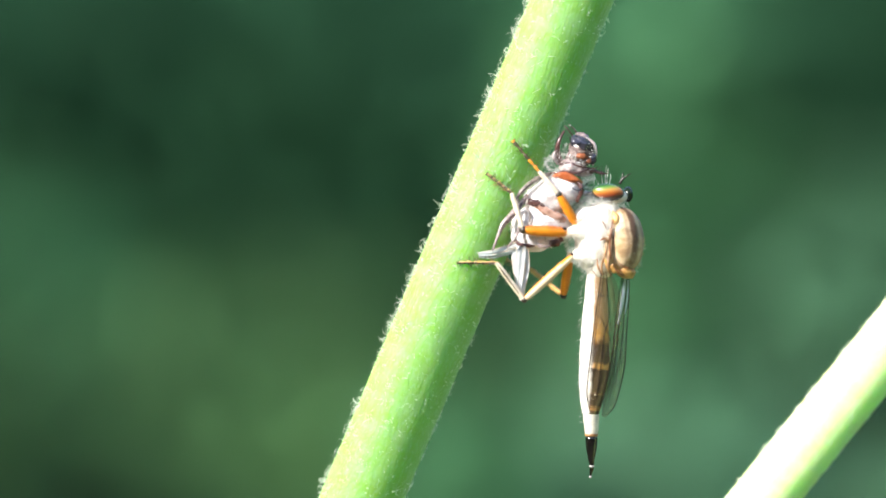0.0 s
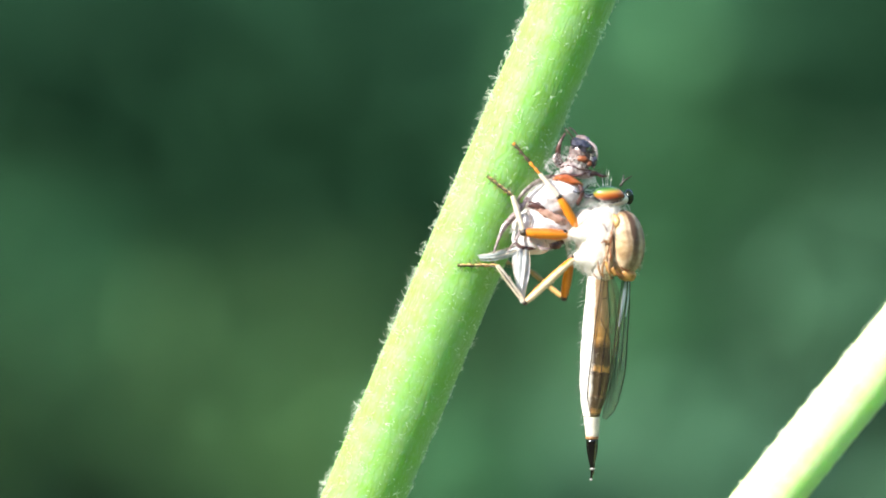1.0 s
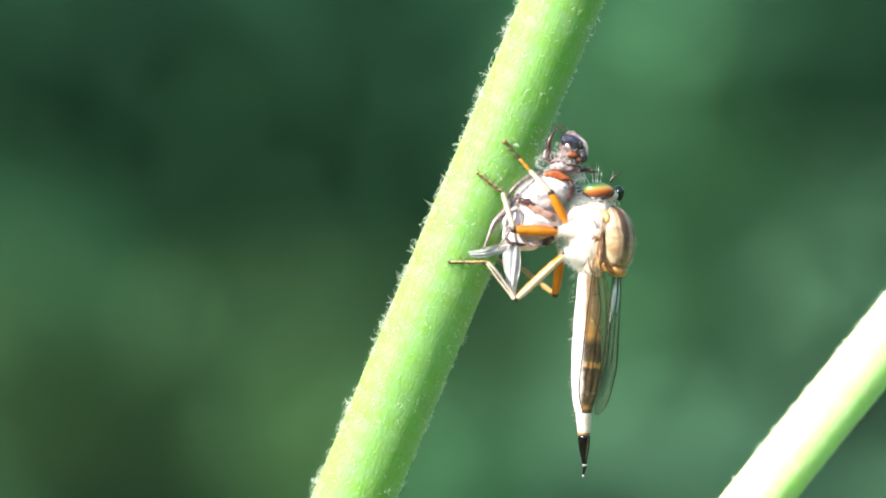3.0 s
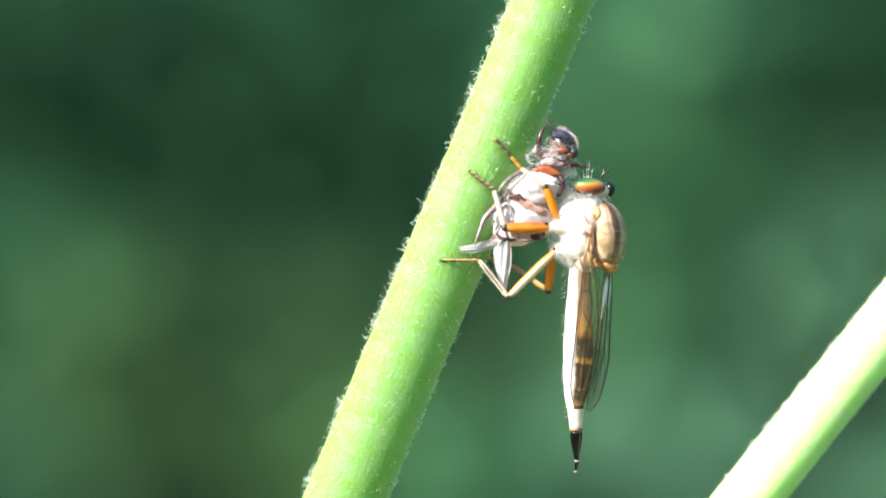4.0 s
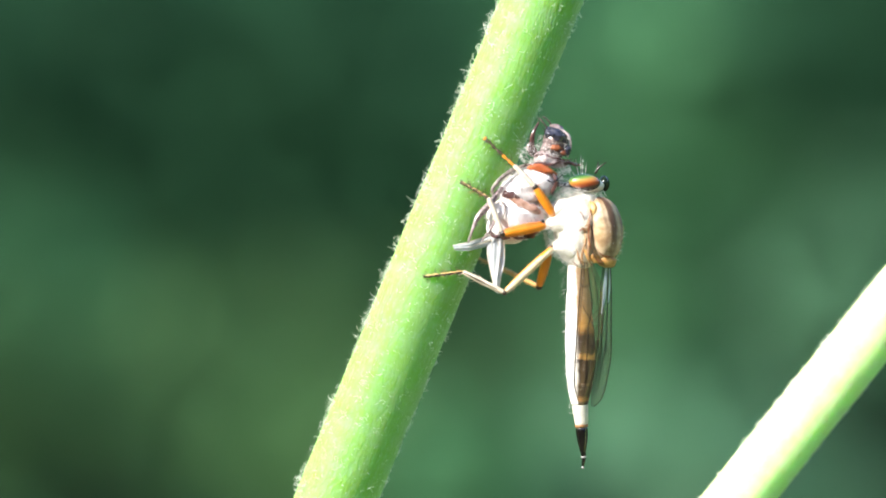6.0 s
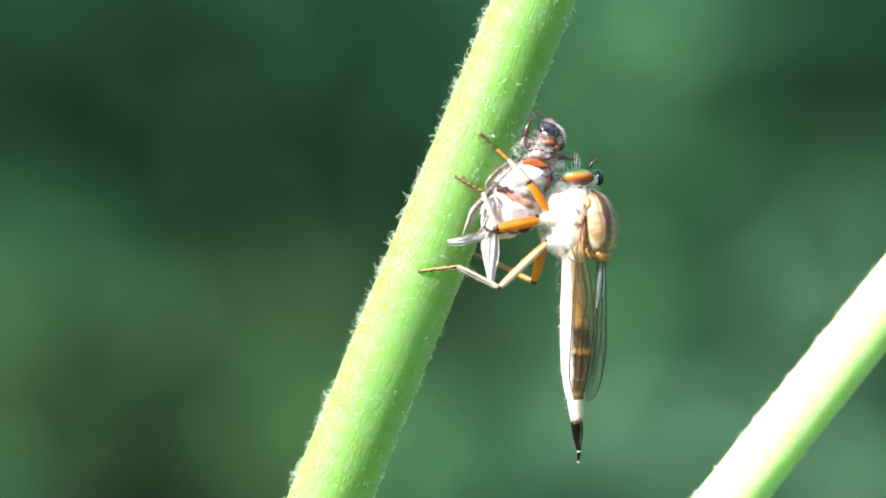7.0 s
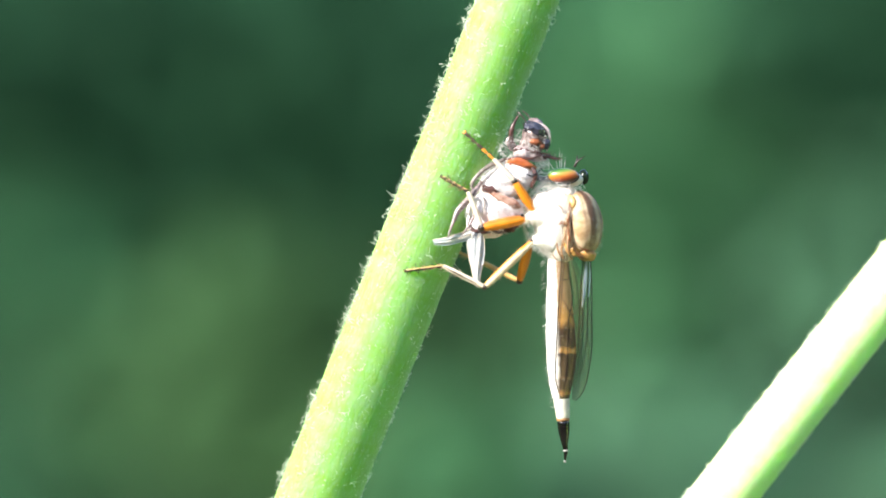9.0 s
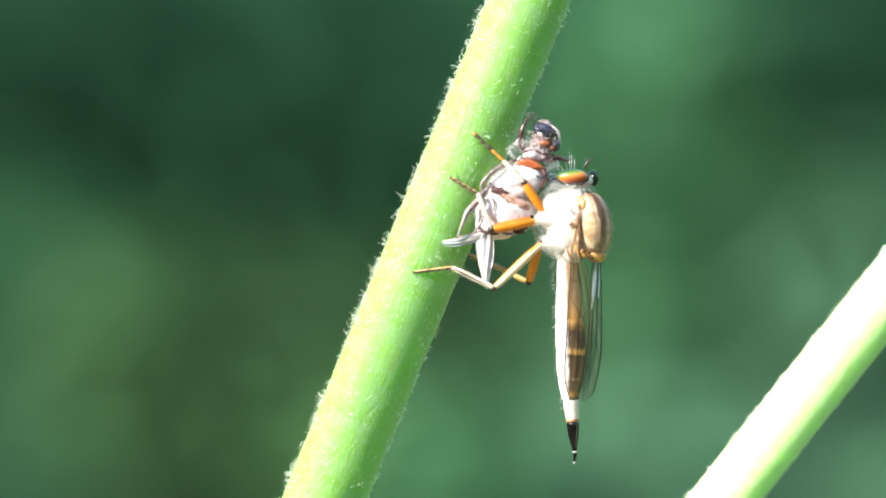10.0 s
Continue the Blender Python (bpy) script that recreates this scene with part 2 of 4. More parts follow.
def loft(bm, rows, segs=14, steps=4, uneven=0.0):
    """A closed tube through rows (x, y, z, radius in the plane, radius in depth), mm; UV: round, along."""
    uv = bm.loops.layers.uv.verify()
    path = spline([r if len(r) == 5 else (*r, r[3]) for r in rows], steps)
    rings = []
    for i, r in enumerate(path):
        a, b = path[max(i - 1, 0)], path[min(i + 1, len(path) - 1)]
        d = Vector(b[:3] - a[:3]).normalized()
        side = d.cross(Vector((0, 1, 0)))
        side = side.normalized() if side.length > 1e-4 else Vector((1, 0, 0))
        deep = side.cross(d).normalized()
        ring = []
        for k in range(segs):
            g = 2 * math.pi * k / segs
            w = 1 + uneven * noise.noise(Vector((math.cos(g) * 2, math.sin(g) * 2, i * 0.35)))
            ring.append(bm.verts.new(mm(Vector(r[:3]) + side * (max(r[3], 0.004) * w * math.cos(g)) + deep * (max(r[4], 0.004) * w * math.sin(g)))))
        rings.append(ring)
    n = len(rings) - 1
    for i in range(n):
        for k in range(segs):
            f = bm.faces.new((rings[i][k], rings[i][(k + 1) % segs], rings[i + 1][(k + 1) % segs], rings[i + 1][k]))
            for lo, (u, v) in zip(f.loops, ((k, i), (k + 1, i), (k + 1, i + 1), (k, i + 1))):
                lo[uv].uv = (u / segs, v / n)
    bm.faces.new(rings[0][::-1])
    bm.faces.new(rings[-1])
    return bm


def blob(bm, at, radii, turn=0.0, seg=22, rough=0.0, deep_turn=0.0):
    """An ellipsoid with a slightly uneven skin; turn: degrees about the depth axis."""
    uv = bm.loops.layers.uv.verify()
    made = bmesh.ops.create_uvsphere(bm, u_segments=seg, v_segments=max(8, seg // 2 + 2), radius=1, calc_uvs=True)["verts"]
    rot = Euler((0, radians(turn), radians(deep_turn))).to_matrix()
    for v in made:
        w = 1 + rough * noise.noise(v.co * 2.3 + Vector(at))
        v.co = mm(Vector(at) + rot @ Vector((v.co.x * radii[0] * w, v.co.y * radii[1] * w, v.co.z * radii[2] * w)))
    return bm


def hair(bm, root, tip, r0, bend=(0, 0, 0), sides=3, joints=3):
    """One tapering curved hair, mm."""
    root, tip, bend = Vector(root), Vector(tip), Vector(bend)
    d = (tip - root)
    if d.length < 1e-6:
        return
    side = d.cross(Vector((0.31, 0.87, 0.39))).normalized()
    other = d.normalized().cross(side)
    last = None
    for j in range(joints):
        t = j / joints
        c = root + d * t + bend * (4 * t * (1 - t))
        r = r0 * (1 - 0.8 * t)
        ring = [bm.verts.new(mm(c + side * (r * math.cos(2 * math.pi * k / sides)) + other * (r * math.sin(2 * math.pi * k / sides)))) for k in range(sides)]
        if last:
            for k in range(sides):
                bm.faces.new((last[k], last[(k + 1) % sides], ring[(k + 1) % sides], ring[k]))
        last = ring
    end = bm.verts.new(mm(tip))
    for k in range(sides):
        bm.faces.new((last[k], last[(k + 1) % sides], end))


def hook(bm, root, way, curl, length, r0, bend, sides=3):
    """A hair that rises from its root and curls over through the angle bend, mm."""
    rings = []
    over = way.cross(curl)
    for t in (0.0, 0.3, 0.5, 0.7, 0.85, 1.0):
        a = bend * t
        c = root + (way * math.sin(a) + curl * (1 - math.cos(a))) * (length / bend)
        r = r0 * (1.0 - 0.5 * t)
        rings.append([bm.verts.new(mm(c + over * (r * math.cos(2.1 * k)) + (curl * math.cos(a) - way * math.sin(a)) * (r * math.sin(2.1 * k)))) for k in range(sides)])
    for a, b in zip(rings, rings[1:]):
        for k in range(sides):
            bm.faces.new((a[k], a[(k + 1) % sides], b[(k + 1) % sides], b[k]))
    bm.faces.new(rings[-1])


def fur(at, radii, count, length, thick, rng, turn=0.0, lean=(0, 0, 0), keep=None, spread=0.35):
    """Hairs over an ellipsoid, mm; keep(n) picks the directions that bear hair."""
    bm = bmesh.new()
    rot = Euler((0, radians(turn), 0)).to_matrix()
    made = 0
    while made < count:
        n = Vector((rng.gauss(0, 1), rng.gauss(0, 1), rng.gauss(0, 1))).normalized()
        if keep and not keep(n):
            continue
        p = Vector(at) + rot @ Vector((n.x * radii[0], n.y * radii[1], n.z * radii[2]))
        out = rot @ Vector((n.x / radii[0], n.y / radii[1], n.z / radii[2])).normalized()
        way = out + Vector(lean) + spread * Vector((rng.gauss(0, 1), rng.gauss(0, 1), rng.gauss(0, 1)))
        ln = length * rng.uniform(0.5, 1.25)
        hair(bm, p - out * 0.02, p + way.normalized() * ln, thick * rng.uniform(0.7, 1.2), bend=Vector((rng.gauss(0, 1), rng.gauss(0, 1), rng.gauss(0, 1))) * ln * 0.06)
        made += 1
    return bm


# ---- ground and distance ----
def garden_ground():
    bm = bmesh.new()
    bmesh.ops.create_grid(bm, x_segments=60, y_segments=60, size=400)
    for v in bm.verts:
        if v.co.length < 300:
            v.co.z = 0.02 * noise.noise(v.co * 0.6)
    m, n, l, b = material("garden_soil", 0.9, 0.0, 0.2)
    vec = coords(n, l)
    c = ramp(n, l, noise_of(n, l, vec, 3.0, 5), [(0.35, (0.03, 0.06, 0.02)), (0.65, (0.10, 0.085, 0.05))])
    c = blend(n, l, 0.4, c, ramp(n, l, noise_of(n, l, vec, 45, 3), [(0.3, (0.02, 0.05, 0.015)), (0.7, (0.12, 0.11, 0.06))]))
    l.new(c, b.inputs["Base Color"])
    bump(n, l, b, noise_of(n, l, vec, 60, 3), 0.6, 0.01)
    me = bpy.data.meshes.new("ground")
    bm.to_mesh(me)
    bm.free()
    me.materials.append(m)
    tagged(new("ground", me), "garden soil with low green growth", "ground", kind="structure")


garden_ground()


def far_hedge():
    """A deep wall of leaves, its shade put into dark greens, that closes the garden behind the bushes."""
    m, n, l, b = material("far_foliage", 0.8, 0.0, 0.15)
    vec = coords(n, l)
    c = ramp(n, l, noise_of(n, l, vec, 1.6, 3), [(0.3, (0.014, 0.055, 0.027)), (0.7, (0.028, 0.10, 0.05))])
    c = blend(n, l, 0.4, c, ramp(n, l, noise_of(n, l, vec, 14, 4), [(0.3, (0.008, 0.034, 0.015)), (0.7, (0.026, 0.09, 0.042))]))
    l.new(c, b.inputs["Base Color"])
    bm = bmesh.new()
    cols, rows_ = 180, 26
    grid = []
    face = [(4.2, 1.75 * j / 16 - 0.05) for j in range(17)] + [(4.35, 1.80), (4.6, 1.84), (4.85, 1.80)] + [(5.0, 1.7 - 1.75 * j / 6) for j in range(7)]
    for i in range(cols):
        g = 2 * math.pi * i / cols
        col = []
        for r0, z in face:
            p = Vector((6 * math.cos(g), 6 * math.sin(g), z * 1.4))
            r = r0 + 0.30 * noise.noise(p) + 0.10 * noise.noise(p * 3.1) - 0.08 * z
            col.append(bm.verts.new((r * math.sin(g), r * math.cos(g), z + (0.14 * noise.noise(p * 2.0) if z > 0.2 else 0))))
        grid.append(col)
    for i in range(cols):
        for j in range(len(face) - 1):
            k = (i + 1) % cols
            bm.faces.new((grid[i][j], grid[k][j], grid[k][j + 1], grid[i][j + 1]))
    me = bpy.data.meshes.new("backdrop")
    bm.to_mesh(me)
    bm.free()
    me.shade_smooth()
    me.materials.append(m)
    hedge = tagged(new("backdrop", me), "green hedge round the garden, shade put into its dark colour", "hedge", kind="structure")
    # leaves standing off the clipped faces
    rng = random.Random(5)
    verts, faces = [], []
    for _ in range(26000):
        g, j = rng.uniform(0, 2 * math.pi), rng.random()
        r0, z = (4.2, 1.75 * j) if rng.random() < 0.5 else (rng.uniform(4.2, 5.0), 1.8) if rng.random() < 0.5 else (5.0, 1.75 * j)
        p = Vector((6 * math.cos(g), 6 * math.sin(g), z * 1.4))
        r = r0 + 0.30 * noise.noise(p) + 0.10 * noise.noise(p * 3.1) - 0.08 * z + rng.uniform(-0.06, 0.03)
        c = Vector((r * math.sin(g), r * math.cos(g), z + (0.14 * noise.noise(p * 2.0) if z > 0.2 else 0) + rng.uniform(-0.02, 0.04)))
        rot = Euler((rng.uniform(-1.2, 0.6), rng.uniform(-0.6, 0.6), rng.uniform(0, 6.28))).to_matrix()
        size = rng.uniform(0.04, 0.075)
        n0 = len(verts)
        verts += [c + rot @ (Vector(q) * size) for q in ((0, 0, 0), (0.35, 0.5, 0.06), (0, 1.1, -0.06), (-0.35, 0.5, 0.06))]
        faces.append((n0, n0 + 1, n0 + 2, n0 + 3))
    me = bpy.data.meshes.new("leaves")
    me.from_pydata(verts, [], faces)
    me.materials.append(leaf_material("hedge_leaf", (0.012, 0.052, 0.024), (0.034, 0.115, 0.055)))
    leaves = new("leaves", me)
    leaves.parent = hedge
    tagged(leaves, kind="stuff")


far_hedge()


def garden_bush(x, y, z, wide, high, mat, count, leaf, label, seed):
    """A bush: bare stems from the ground and a crown of many small leaves round (x, y, z), metres."""
    rng = random.Random(seed)
    ob = new("garden_bush")
    ob.location = (x, y, 0)
    tagged(ob, label, "bush", "garden bushes")
    HOME[ob] = Vector((0, 0, 0))
    for _ in range(7):
        bm = bmesh.new()
        g = rng.uniform(0, 2 * math.pi)
        tip = Vector((math.cos(g) * wide * 0.6, 0.06 + math.sin(g) * wide * 0.4, z + rng.uniform(-0.3, 0.5) * high)) * 1000
        foot = Vector((math.cos(g) * 30, 90 + math.sin(g) * 30, 0))
        midp = foot.lerp(tip, 0.5) + Vector((rng.gauss(0, 20), rng.gauss(0, 20), 0))
        loft(bm, [(*foot, 6), (*midp, 3.5), (*tip, 1.5)], 6, 4)
        part("branch", bm, BRANCH, ob)
    bm = bmesh.new()
    for _ in range(count):
        d = Vector((rng.gauss(0, 1), rng.gauss(0, 1), rng.gauss(0, 1))).normalized() * rng.random() ** 0.4
        w = 1 + 0.35 * noise.noise(d * 2.1 + Vector((seed, 0, 0)))
        c = Vector((d.x * wide * w, d.y * wide * 0.6 * w, z + d.z * high * w))
        rot = Euler((rng.uniform(-1.1, 0.5), rng.uniform(-0.6, 0.6), rng.uniform(0, 6.28))).to_matrix()
        s = leaf * rng.uniform(0.6, 1.3)
        shape = [(0, 0, 0), (0.28, 0.35, 0.06), (0.22, 0.75, 0.03), (0, 1.1, -0.08), (-0.22, 0.75, 0.03), (-0.28, 0.35, 0.06)]
        vs = [bm.verts.new(c + rot @ (Vector(p) * s)) for p in shape]
        bm.faces.new((vs[0], vs[1], vs[2], vs[3]))
        bm.faces.new((vs[0], vs[3], vs[4], vs[5]))
    leaves = part("leaves", bm, mat, ob)
    tagged(leaves, kind="stuff")
    return ob


BRANCH = mottled("bush_bark", (0.02, 0.028, 0.014), (0.05, 0.06, 0.03), 20, 0.85)
# leaf greens in shaded and sunlit copies: the light is in the colour
SHADE_LEAF = leaf_material("shade_leaf", (0.017, 0.063, 0.029), (0.039, 0.125, 0.059))
HALF_SHADE_LEAF = leaf_material("half_shade_leaf", (0.033, 0.116, 0.050), (0.074, 0.214, 0.098))
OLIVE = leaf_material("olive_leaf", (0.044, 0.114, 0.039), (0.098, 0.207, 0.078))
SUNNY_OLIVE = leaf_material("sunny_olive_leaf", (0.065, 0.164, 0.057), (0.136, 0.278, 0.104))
SUN_LEAF = leaf_material("sun_leaf", (0.057, 0.180, 0.076), (0.125, 0.316, 0.142))
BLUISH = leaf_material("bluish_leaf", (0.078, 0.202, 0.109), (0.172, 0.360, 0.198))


def bush_row():
    """Crowns by their place across and up at the depth y; metres."""
    k = 0
    for across, up, y, wide, high, mat, count, label in BUSHES:
        k += 1
        garden_bush(across, y, MID.z + up, wide, high, mat, int(count * 2.3), 0.0185, label, k)


SHADE_BUSH, LIT_BUSH, BLUE_BUSH = "leafy bush with shade put into its dark green", "bush behind the stems, sunlight put into its light green", "blue-green bush behind the stems"
HALF_BUSH, OLIVE_BUSH = "leafy bush with half shade put into its green", "olive green bush behind the stems"
# sunlit and shaded patches of the garden are laid out by leaf colour
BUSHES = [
    (-0.38, 0.06, 1.90, 0.22, 0.32, HALF_SHADE_LEAF, 3000, HALF_BUSH),
    (-0.12, 0.02, 1.95, 0.22, 0.34, HALF_SHADE_LEAF, 3000, HALF_BUSH),
    (0.14, 0.04, 1.92, 0.22, 0.32, HALF_SHADE_LEAF, 3000, HALF_BUSH),
    (0.40, 0.02, 1.95, 0.22, 0.34, HALF_SHADE_LEAF, 3000, HALF_BUSH),
    (-0.06, 0.12, 1.55, 0.13, 0.11, SHADE_LEAF, 1000, SHADE_BUSH),
    (-0.27, 0.15, 1.60, 0.17, 0.10, SHADE_LEAF, 900, SHADE_BUSH),
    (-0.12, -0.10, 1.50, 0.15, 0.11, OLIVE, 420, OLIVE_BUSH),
    (-0.29, -0.15, 1.55, 0.10, 0.08, SHADE_LEAF, 70, SHADE_BUSH),
    (0.012, -0.15, 1.40, 0.07, 0.06, SUN_LEAF, 230, LIT_BUSH),
    (0.150, 0.095, 1.50, 0.11, 0.11, SUN_LEAF, 540, LIT_BUSH),
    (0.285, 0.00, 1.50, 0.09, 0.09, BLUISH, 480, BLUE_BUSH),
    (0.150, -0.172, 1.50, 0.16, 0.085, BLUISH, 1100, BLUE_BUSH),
    (0.15, 0.062, 1.50, 0.08, 0.06, SUN_LEAF, 340, LIT_BUSH),
    (0.13, -0.045, 1.50, 0.09, 0.06, SUN_LEAF, 120, LIT_BUSH),
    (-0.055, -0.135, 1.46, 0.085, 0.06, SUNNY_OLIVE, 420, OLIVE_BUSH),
    (0.105, 0.07, 1.50, 0.06, 0.06, SUN_LEAF, 120, LIT_BUSH),
    (-0.275, -0.01, 1.58, 0.10, 0.08, HALF_SHADE_LEAF, 330, HALF_BUSH),
    (-0.25, -0.16, 1.58, 0.10, 0.07, HALF_SHADE_LEAF, 150, HALF_BUSH),
    (0.31, 0.145, 1.48, 0.12, 0.09, SHADE_LEAF, 2100, SHADE_BUSH),
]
bush_row()
# two slender bushes added and swung into view to stand for flickers of sunlight
pale_bush = garden_bush(0.137, 1.25, MID.z - 0.119, 0.050, 0.034, BLUISH, 420, 0.0185, "added slender blue-green bush standing for a flicker of sunlight", 31)
olive_bush = garden_bush(-0.118, 1.45, MID.z - 0.065, 0.075, 0.085, OLIVE, 800, 0.0185, "added slender olive green bush standing for a flicker of sunlight", 32)


# ---- the two stems ----
def plant_stem(name, low, high, radius_low, radius_high, mat, label, hairs, hair_len, seed):
    """A hairy herb stem through two points (mm) that rises from the ground; hairs on the stretch between them."""
    rng = random.Random(seed)
    low, high = Vector(low), Vector(high)
    axis = (high - low).normalized()
    ob = thing(name, low, label, "plant stem", "hairy plant stems")
    ground = -MID.z * 1000
    foot = Vector((low.x + (ground - low.z) * axis.x / axis.z * 0.35, low.y + 40, ground))
    bm = bmesh.new()
    uv = bm.loops.layers.uv.verify()
    ctrl = [(*foot, radius_low * 1.35)]
    ctrl.append((*(foot.lerp(low - axis * 160, 0.55) + Vector((-8, 5, 0))), radius_low * 1.2))
    ctrl.append((*(low - axis * 90), radius_low * 1.05))
    ctrl.append((*(low - axis * 15), radius_low))
    span = (high - low).length
    for t in (0.25, 0.5, 0.75):
        r = radius_low + (radius_high - radius_low) * t
        ctrl.append((*(low.lerp(high, t)), r * (1 + 0.006 * math.sin(9 * t + seed))))
    ctrl.append((*(high + axis * 15), radius_high))
    ctrl.append((*(high + axis * 90), radius_high * 0.92))
    ctrl.append((*(high + axis * 190 + Vector((10, 8, 0))), radius_high * 0.7))
    ctrl.append((*(high + axis * 240 + Vector((16, 12, 0))), radius_high * 0.3))
    loft(bm, ctrl, 56, 14, 0.02)
    # UV in mm: round the skin and along the stem
    line = spline(ctrl, 14)
    run = [0.0]
    for a, b in zip(line, line[1:]):
        run.append(run[-1] + float(np.linalg.norm(b[:3] - a[:3])))
    count = len(run) - 1
    for f in bm.faces:
        for lo in f.loops:
            u, v = lo[uv].uv
            lo[uv].uv = (u * 2 * math.pi * radius_low, run[round(v * count)])
    part("skin", bm, mat, ob)
    # hairs: white, short, hooked, in loose tufts
    bm = bmesh.new()
    side = axis.cross(Vector((0, 1, 0))).normalized()
    deep = side.cross(axis)
    for _ in range(hairs):
        t = rng.uniform(-0.12, 1.12)
        g0 = rng.uniform(0, 2 * math.pi)
        r = radius_low + (radius_high - radius_low) * t
        tuft = rng.choice((1, 1, 2, 2, 2, 3, 3, 6))
        size = rng.choice((0.2, 0.25, 0.3, 0.4, 0.6, 1.0)) if tuft < 5 else 1.2
        for _ in range(tuft):
            g = g0 + rng.gauss(0, 0.06)
            c = low + axis * (span * t + rng.gauss(0, 0.22))
            out = side * math.cos(g) + deep * math.sin(g)
            tang = axis.cross(out)
            if rng.random() < 0.5 * max(0.0, -out.y):
                continue
            ln = hair_len * size * rng.uniform(0.55, 1.15) * (0.7 + 0.25 * t) * (0.55 if out.x > 0.3 else 1.0) * (1 - 0.45 * max(0.0, -out.y))
            way = (out * 0.9 + axis * rng.gauss(0.05, 0.45) + tang * rng.gauss(0, 0.4)).normalized()
            curl = (axis * rng.gauss(-0.15, 1) + tang * rng.gauss(0, 1))
            curl = (curl - way * curl.dot(way)).normalized()
            hook(bm, c + out * (r - 0.03), way, curl, 1.25 * ln, rng.uniform(0.020, 0.030), rng.uniform(0.7, 3.4))
    tagged(part("hairs", bm, HAIR, ob, "short white hooked hairs"), kind="stuff")
    return ob


main_stem = plant_stem("plant_stem", (-6.70, 0.00, -20.95), (10.99, 0.00, 20.95), 3.38, 3.27, STEM_A, "thick pale green hairy stem lit by the sun", 2700, 0.74, 3)
side_stem = plant_stem("plant_stem", (26.56, -5.70, -20.38), (52.68, -5.70, 11.83), 2.50, 2.40, STEM_B, "hairy stem with sun glare put into its pale green", 4200, 0.36, 4)


# ---- robber fly ----
FLY_AT = (13.68, -2.14, 0.75)
fly = thing("robber_fly", FLY_AT, "slender tan robber fly with orange legs gripping its prey", "fly")
rng_fly = random.Random(11)


def fly_body():
    # pleura: the white woolly flank
    bm = bmesh.new()
    blob(bm, (12.98, -2.14, 0.80), (1.95, 2.05, 2.9), 4, 30, 0.02)
    blob(bm, (13.92, -2.14, 2.87), (0.8, 1.0, 1.1), 0, 18, 0.03)
    blob(bm, (12.02, -2.38, 1.69), (1.45, 1.5, 1.7), 0, 22, 0.03)
    blob(bm, (12.25, -2.14, -0.66), (1.1, 1.4, 1.4), 0, 22, 0.03)
    blob(bm, (13.07, -2.14, -1.36), (1.25, 1.4, 1.5), 0, 22, 0.03)
    flank = part("flank", bm, WHITE_PILE, fly, "flank covered in white pile")
    for at, radii, count, length in (((12.59, -2.28, 0.99), (2.35, 2.1, 3.05), 1500, 0.42), ((12.3, -2.3, -0.6), (1.15, 1.5, 1.5), 320, 0.35)):
        wool = fur(at, radii, count, length, 0.012, rng_fly, lean=(-0.25, 0, -0.35), spread=0.45, keep=lambda n: n.x < 0.45 and n.y < 0.5)
        tagged(part("fuzz", wool, PILE_HAIR, flank), kind="stuff")
    wool = fur((13.06, -2.28, 1.74), (1.95, 2.15, 2.6), 900, 0.45, 0.012, rng_fly, lean=(0.2, 0, -0.3), keep=lambda n: n.x < 0.45 and n.y < 0.3 and n.z > -0.4)
    tagged(part("shoulder_fuzz", wool, PILE_HAIR, flank), kind="stuff")
    wool = fur((13.75, -2.2, 3.25), (1.35, 1.2, 0.65), 420, 0.7, 0.013, rng_fly, spread=0.5)
    tagged(part("neck_fuzz", wool, PILE_HAIR, flank), kind="stuff")
    # the white hips that carry the legs
    for rows in ([(12.09, -2.90, 2.67, 0.5), (11.55, -3.30, 2.43, 0.5), (11.03, -3.40, 2.01, 0.3)], [(12.22, -3.00, 0.80, 0.75), (11.36, -3.40, 1.22, 0.6), (10.51, -3.50, 1.26, 0.34)],
                 [(12.37, -2.80, -0.98, 0.9), (11.61, -3.10, -0.75, 0.66), (10.85, -3.20, -0.65, 0.36)]):
        bm = bmesh.new()
        loft(bm, rows, 16, 5, 0.12)
        hip = part("hip", bm, WHITE_PILE, fly, "white hairy hip")
        bm = bmesh.new()
        for _ in range(150):
            k = rng_fly.randrange(2)
            c = Vector(rows[k][:3]).lerp(Vector(rows[k + 1][:3]), rng_fly.random())
            r = 0.85 * (rows[k][3] + rows[k + 1][3]) / 2
            o = Vector((rng_fly.gauss(0, 0.5), rng_fly.gauss(-0.4, 0.6), rng_fly.gauss(0, 1))).normalized()
            hair(bm, c + o * r, c + o * (r + rng_fly.uniform(0.2, 0.5)) + Vector((-0.2, 0, -0.1)), 0.012)
        tagged(part("fuzz", bm, PILE_HAIR, hip), kind="stuff")
    # the arched back
    bm = bmesh.new()
    loft(bm, [(14.57, -2.19, 3.15, 0.2, 0.25), (14.76, -2.23, 2.77, 0.85, 1.2), (14.99, -2.33, 1.93, 1.42, 1.85), (15.12, -2.42, 0.61, 1.64, 2.1),
              (15.07, -2.42, -0.70, 1.5, 1.95), (14.99, -2.33, -1.64, 1.08, 1.35), (14.95, -2.23, -2.21, 0.35, 0.4)], 36, 6, 0.025)
    back = part("thorax_back", bm, BACK, fly, "tan arched back with dark brown stripes")
    bristles = fur((15.18, -2.28, 0.05), (1.5, 2.0, 2.5), 60, 0.5, 0.012, rng_fly, keep=lambda n: n.x > 0.1)
    tagged(part("bristles", bristles, PILE_HAIR, back), kind="stuff")
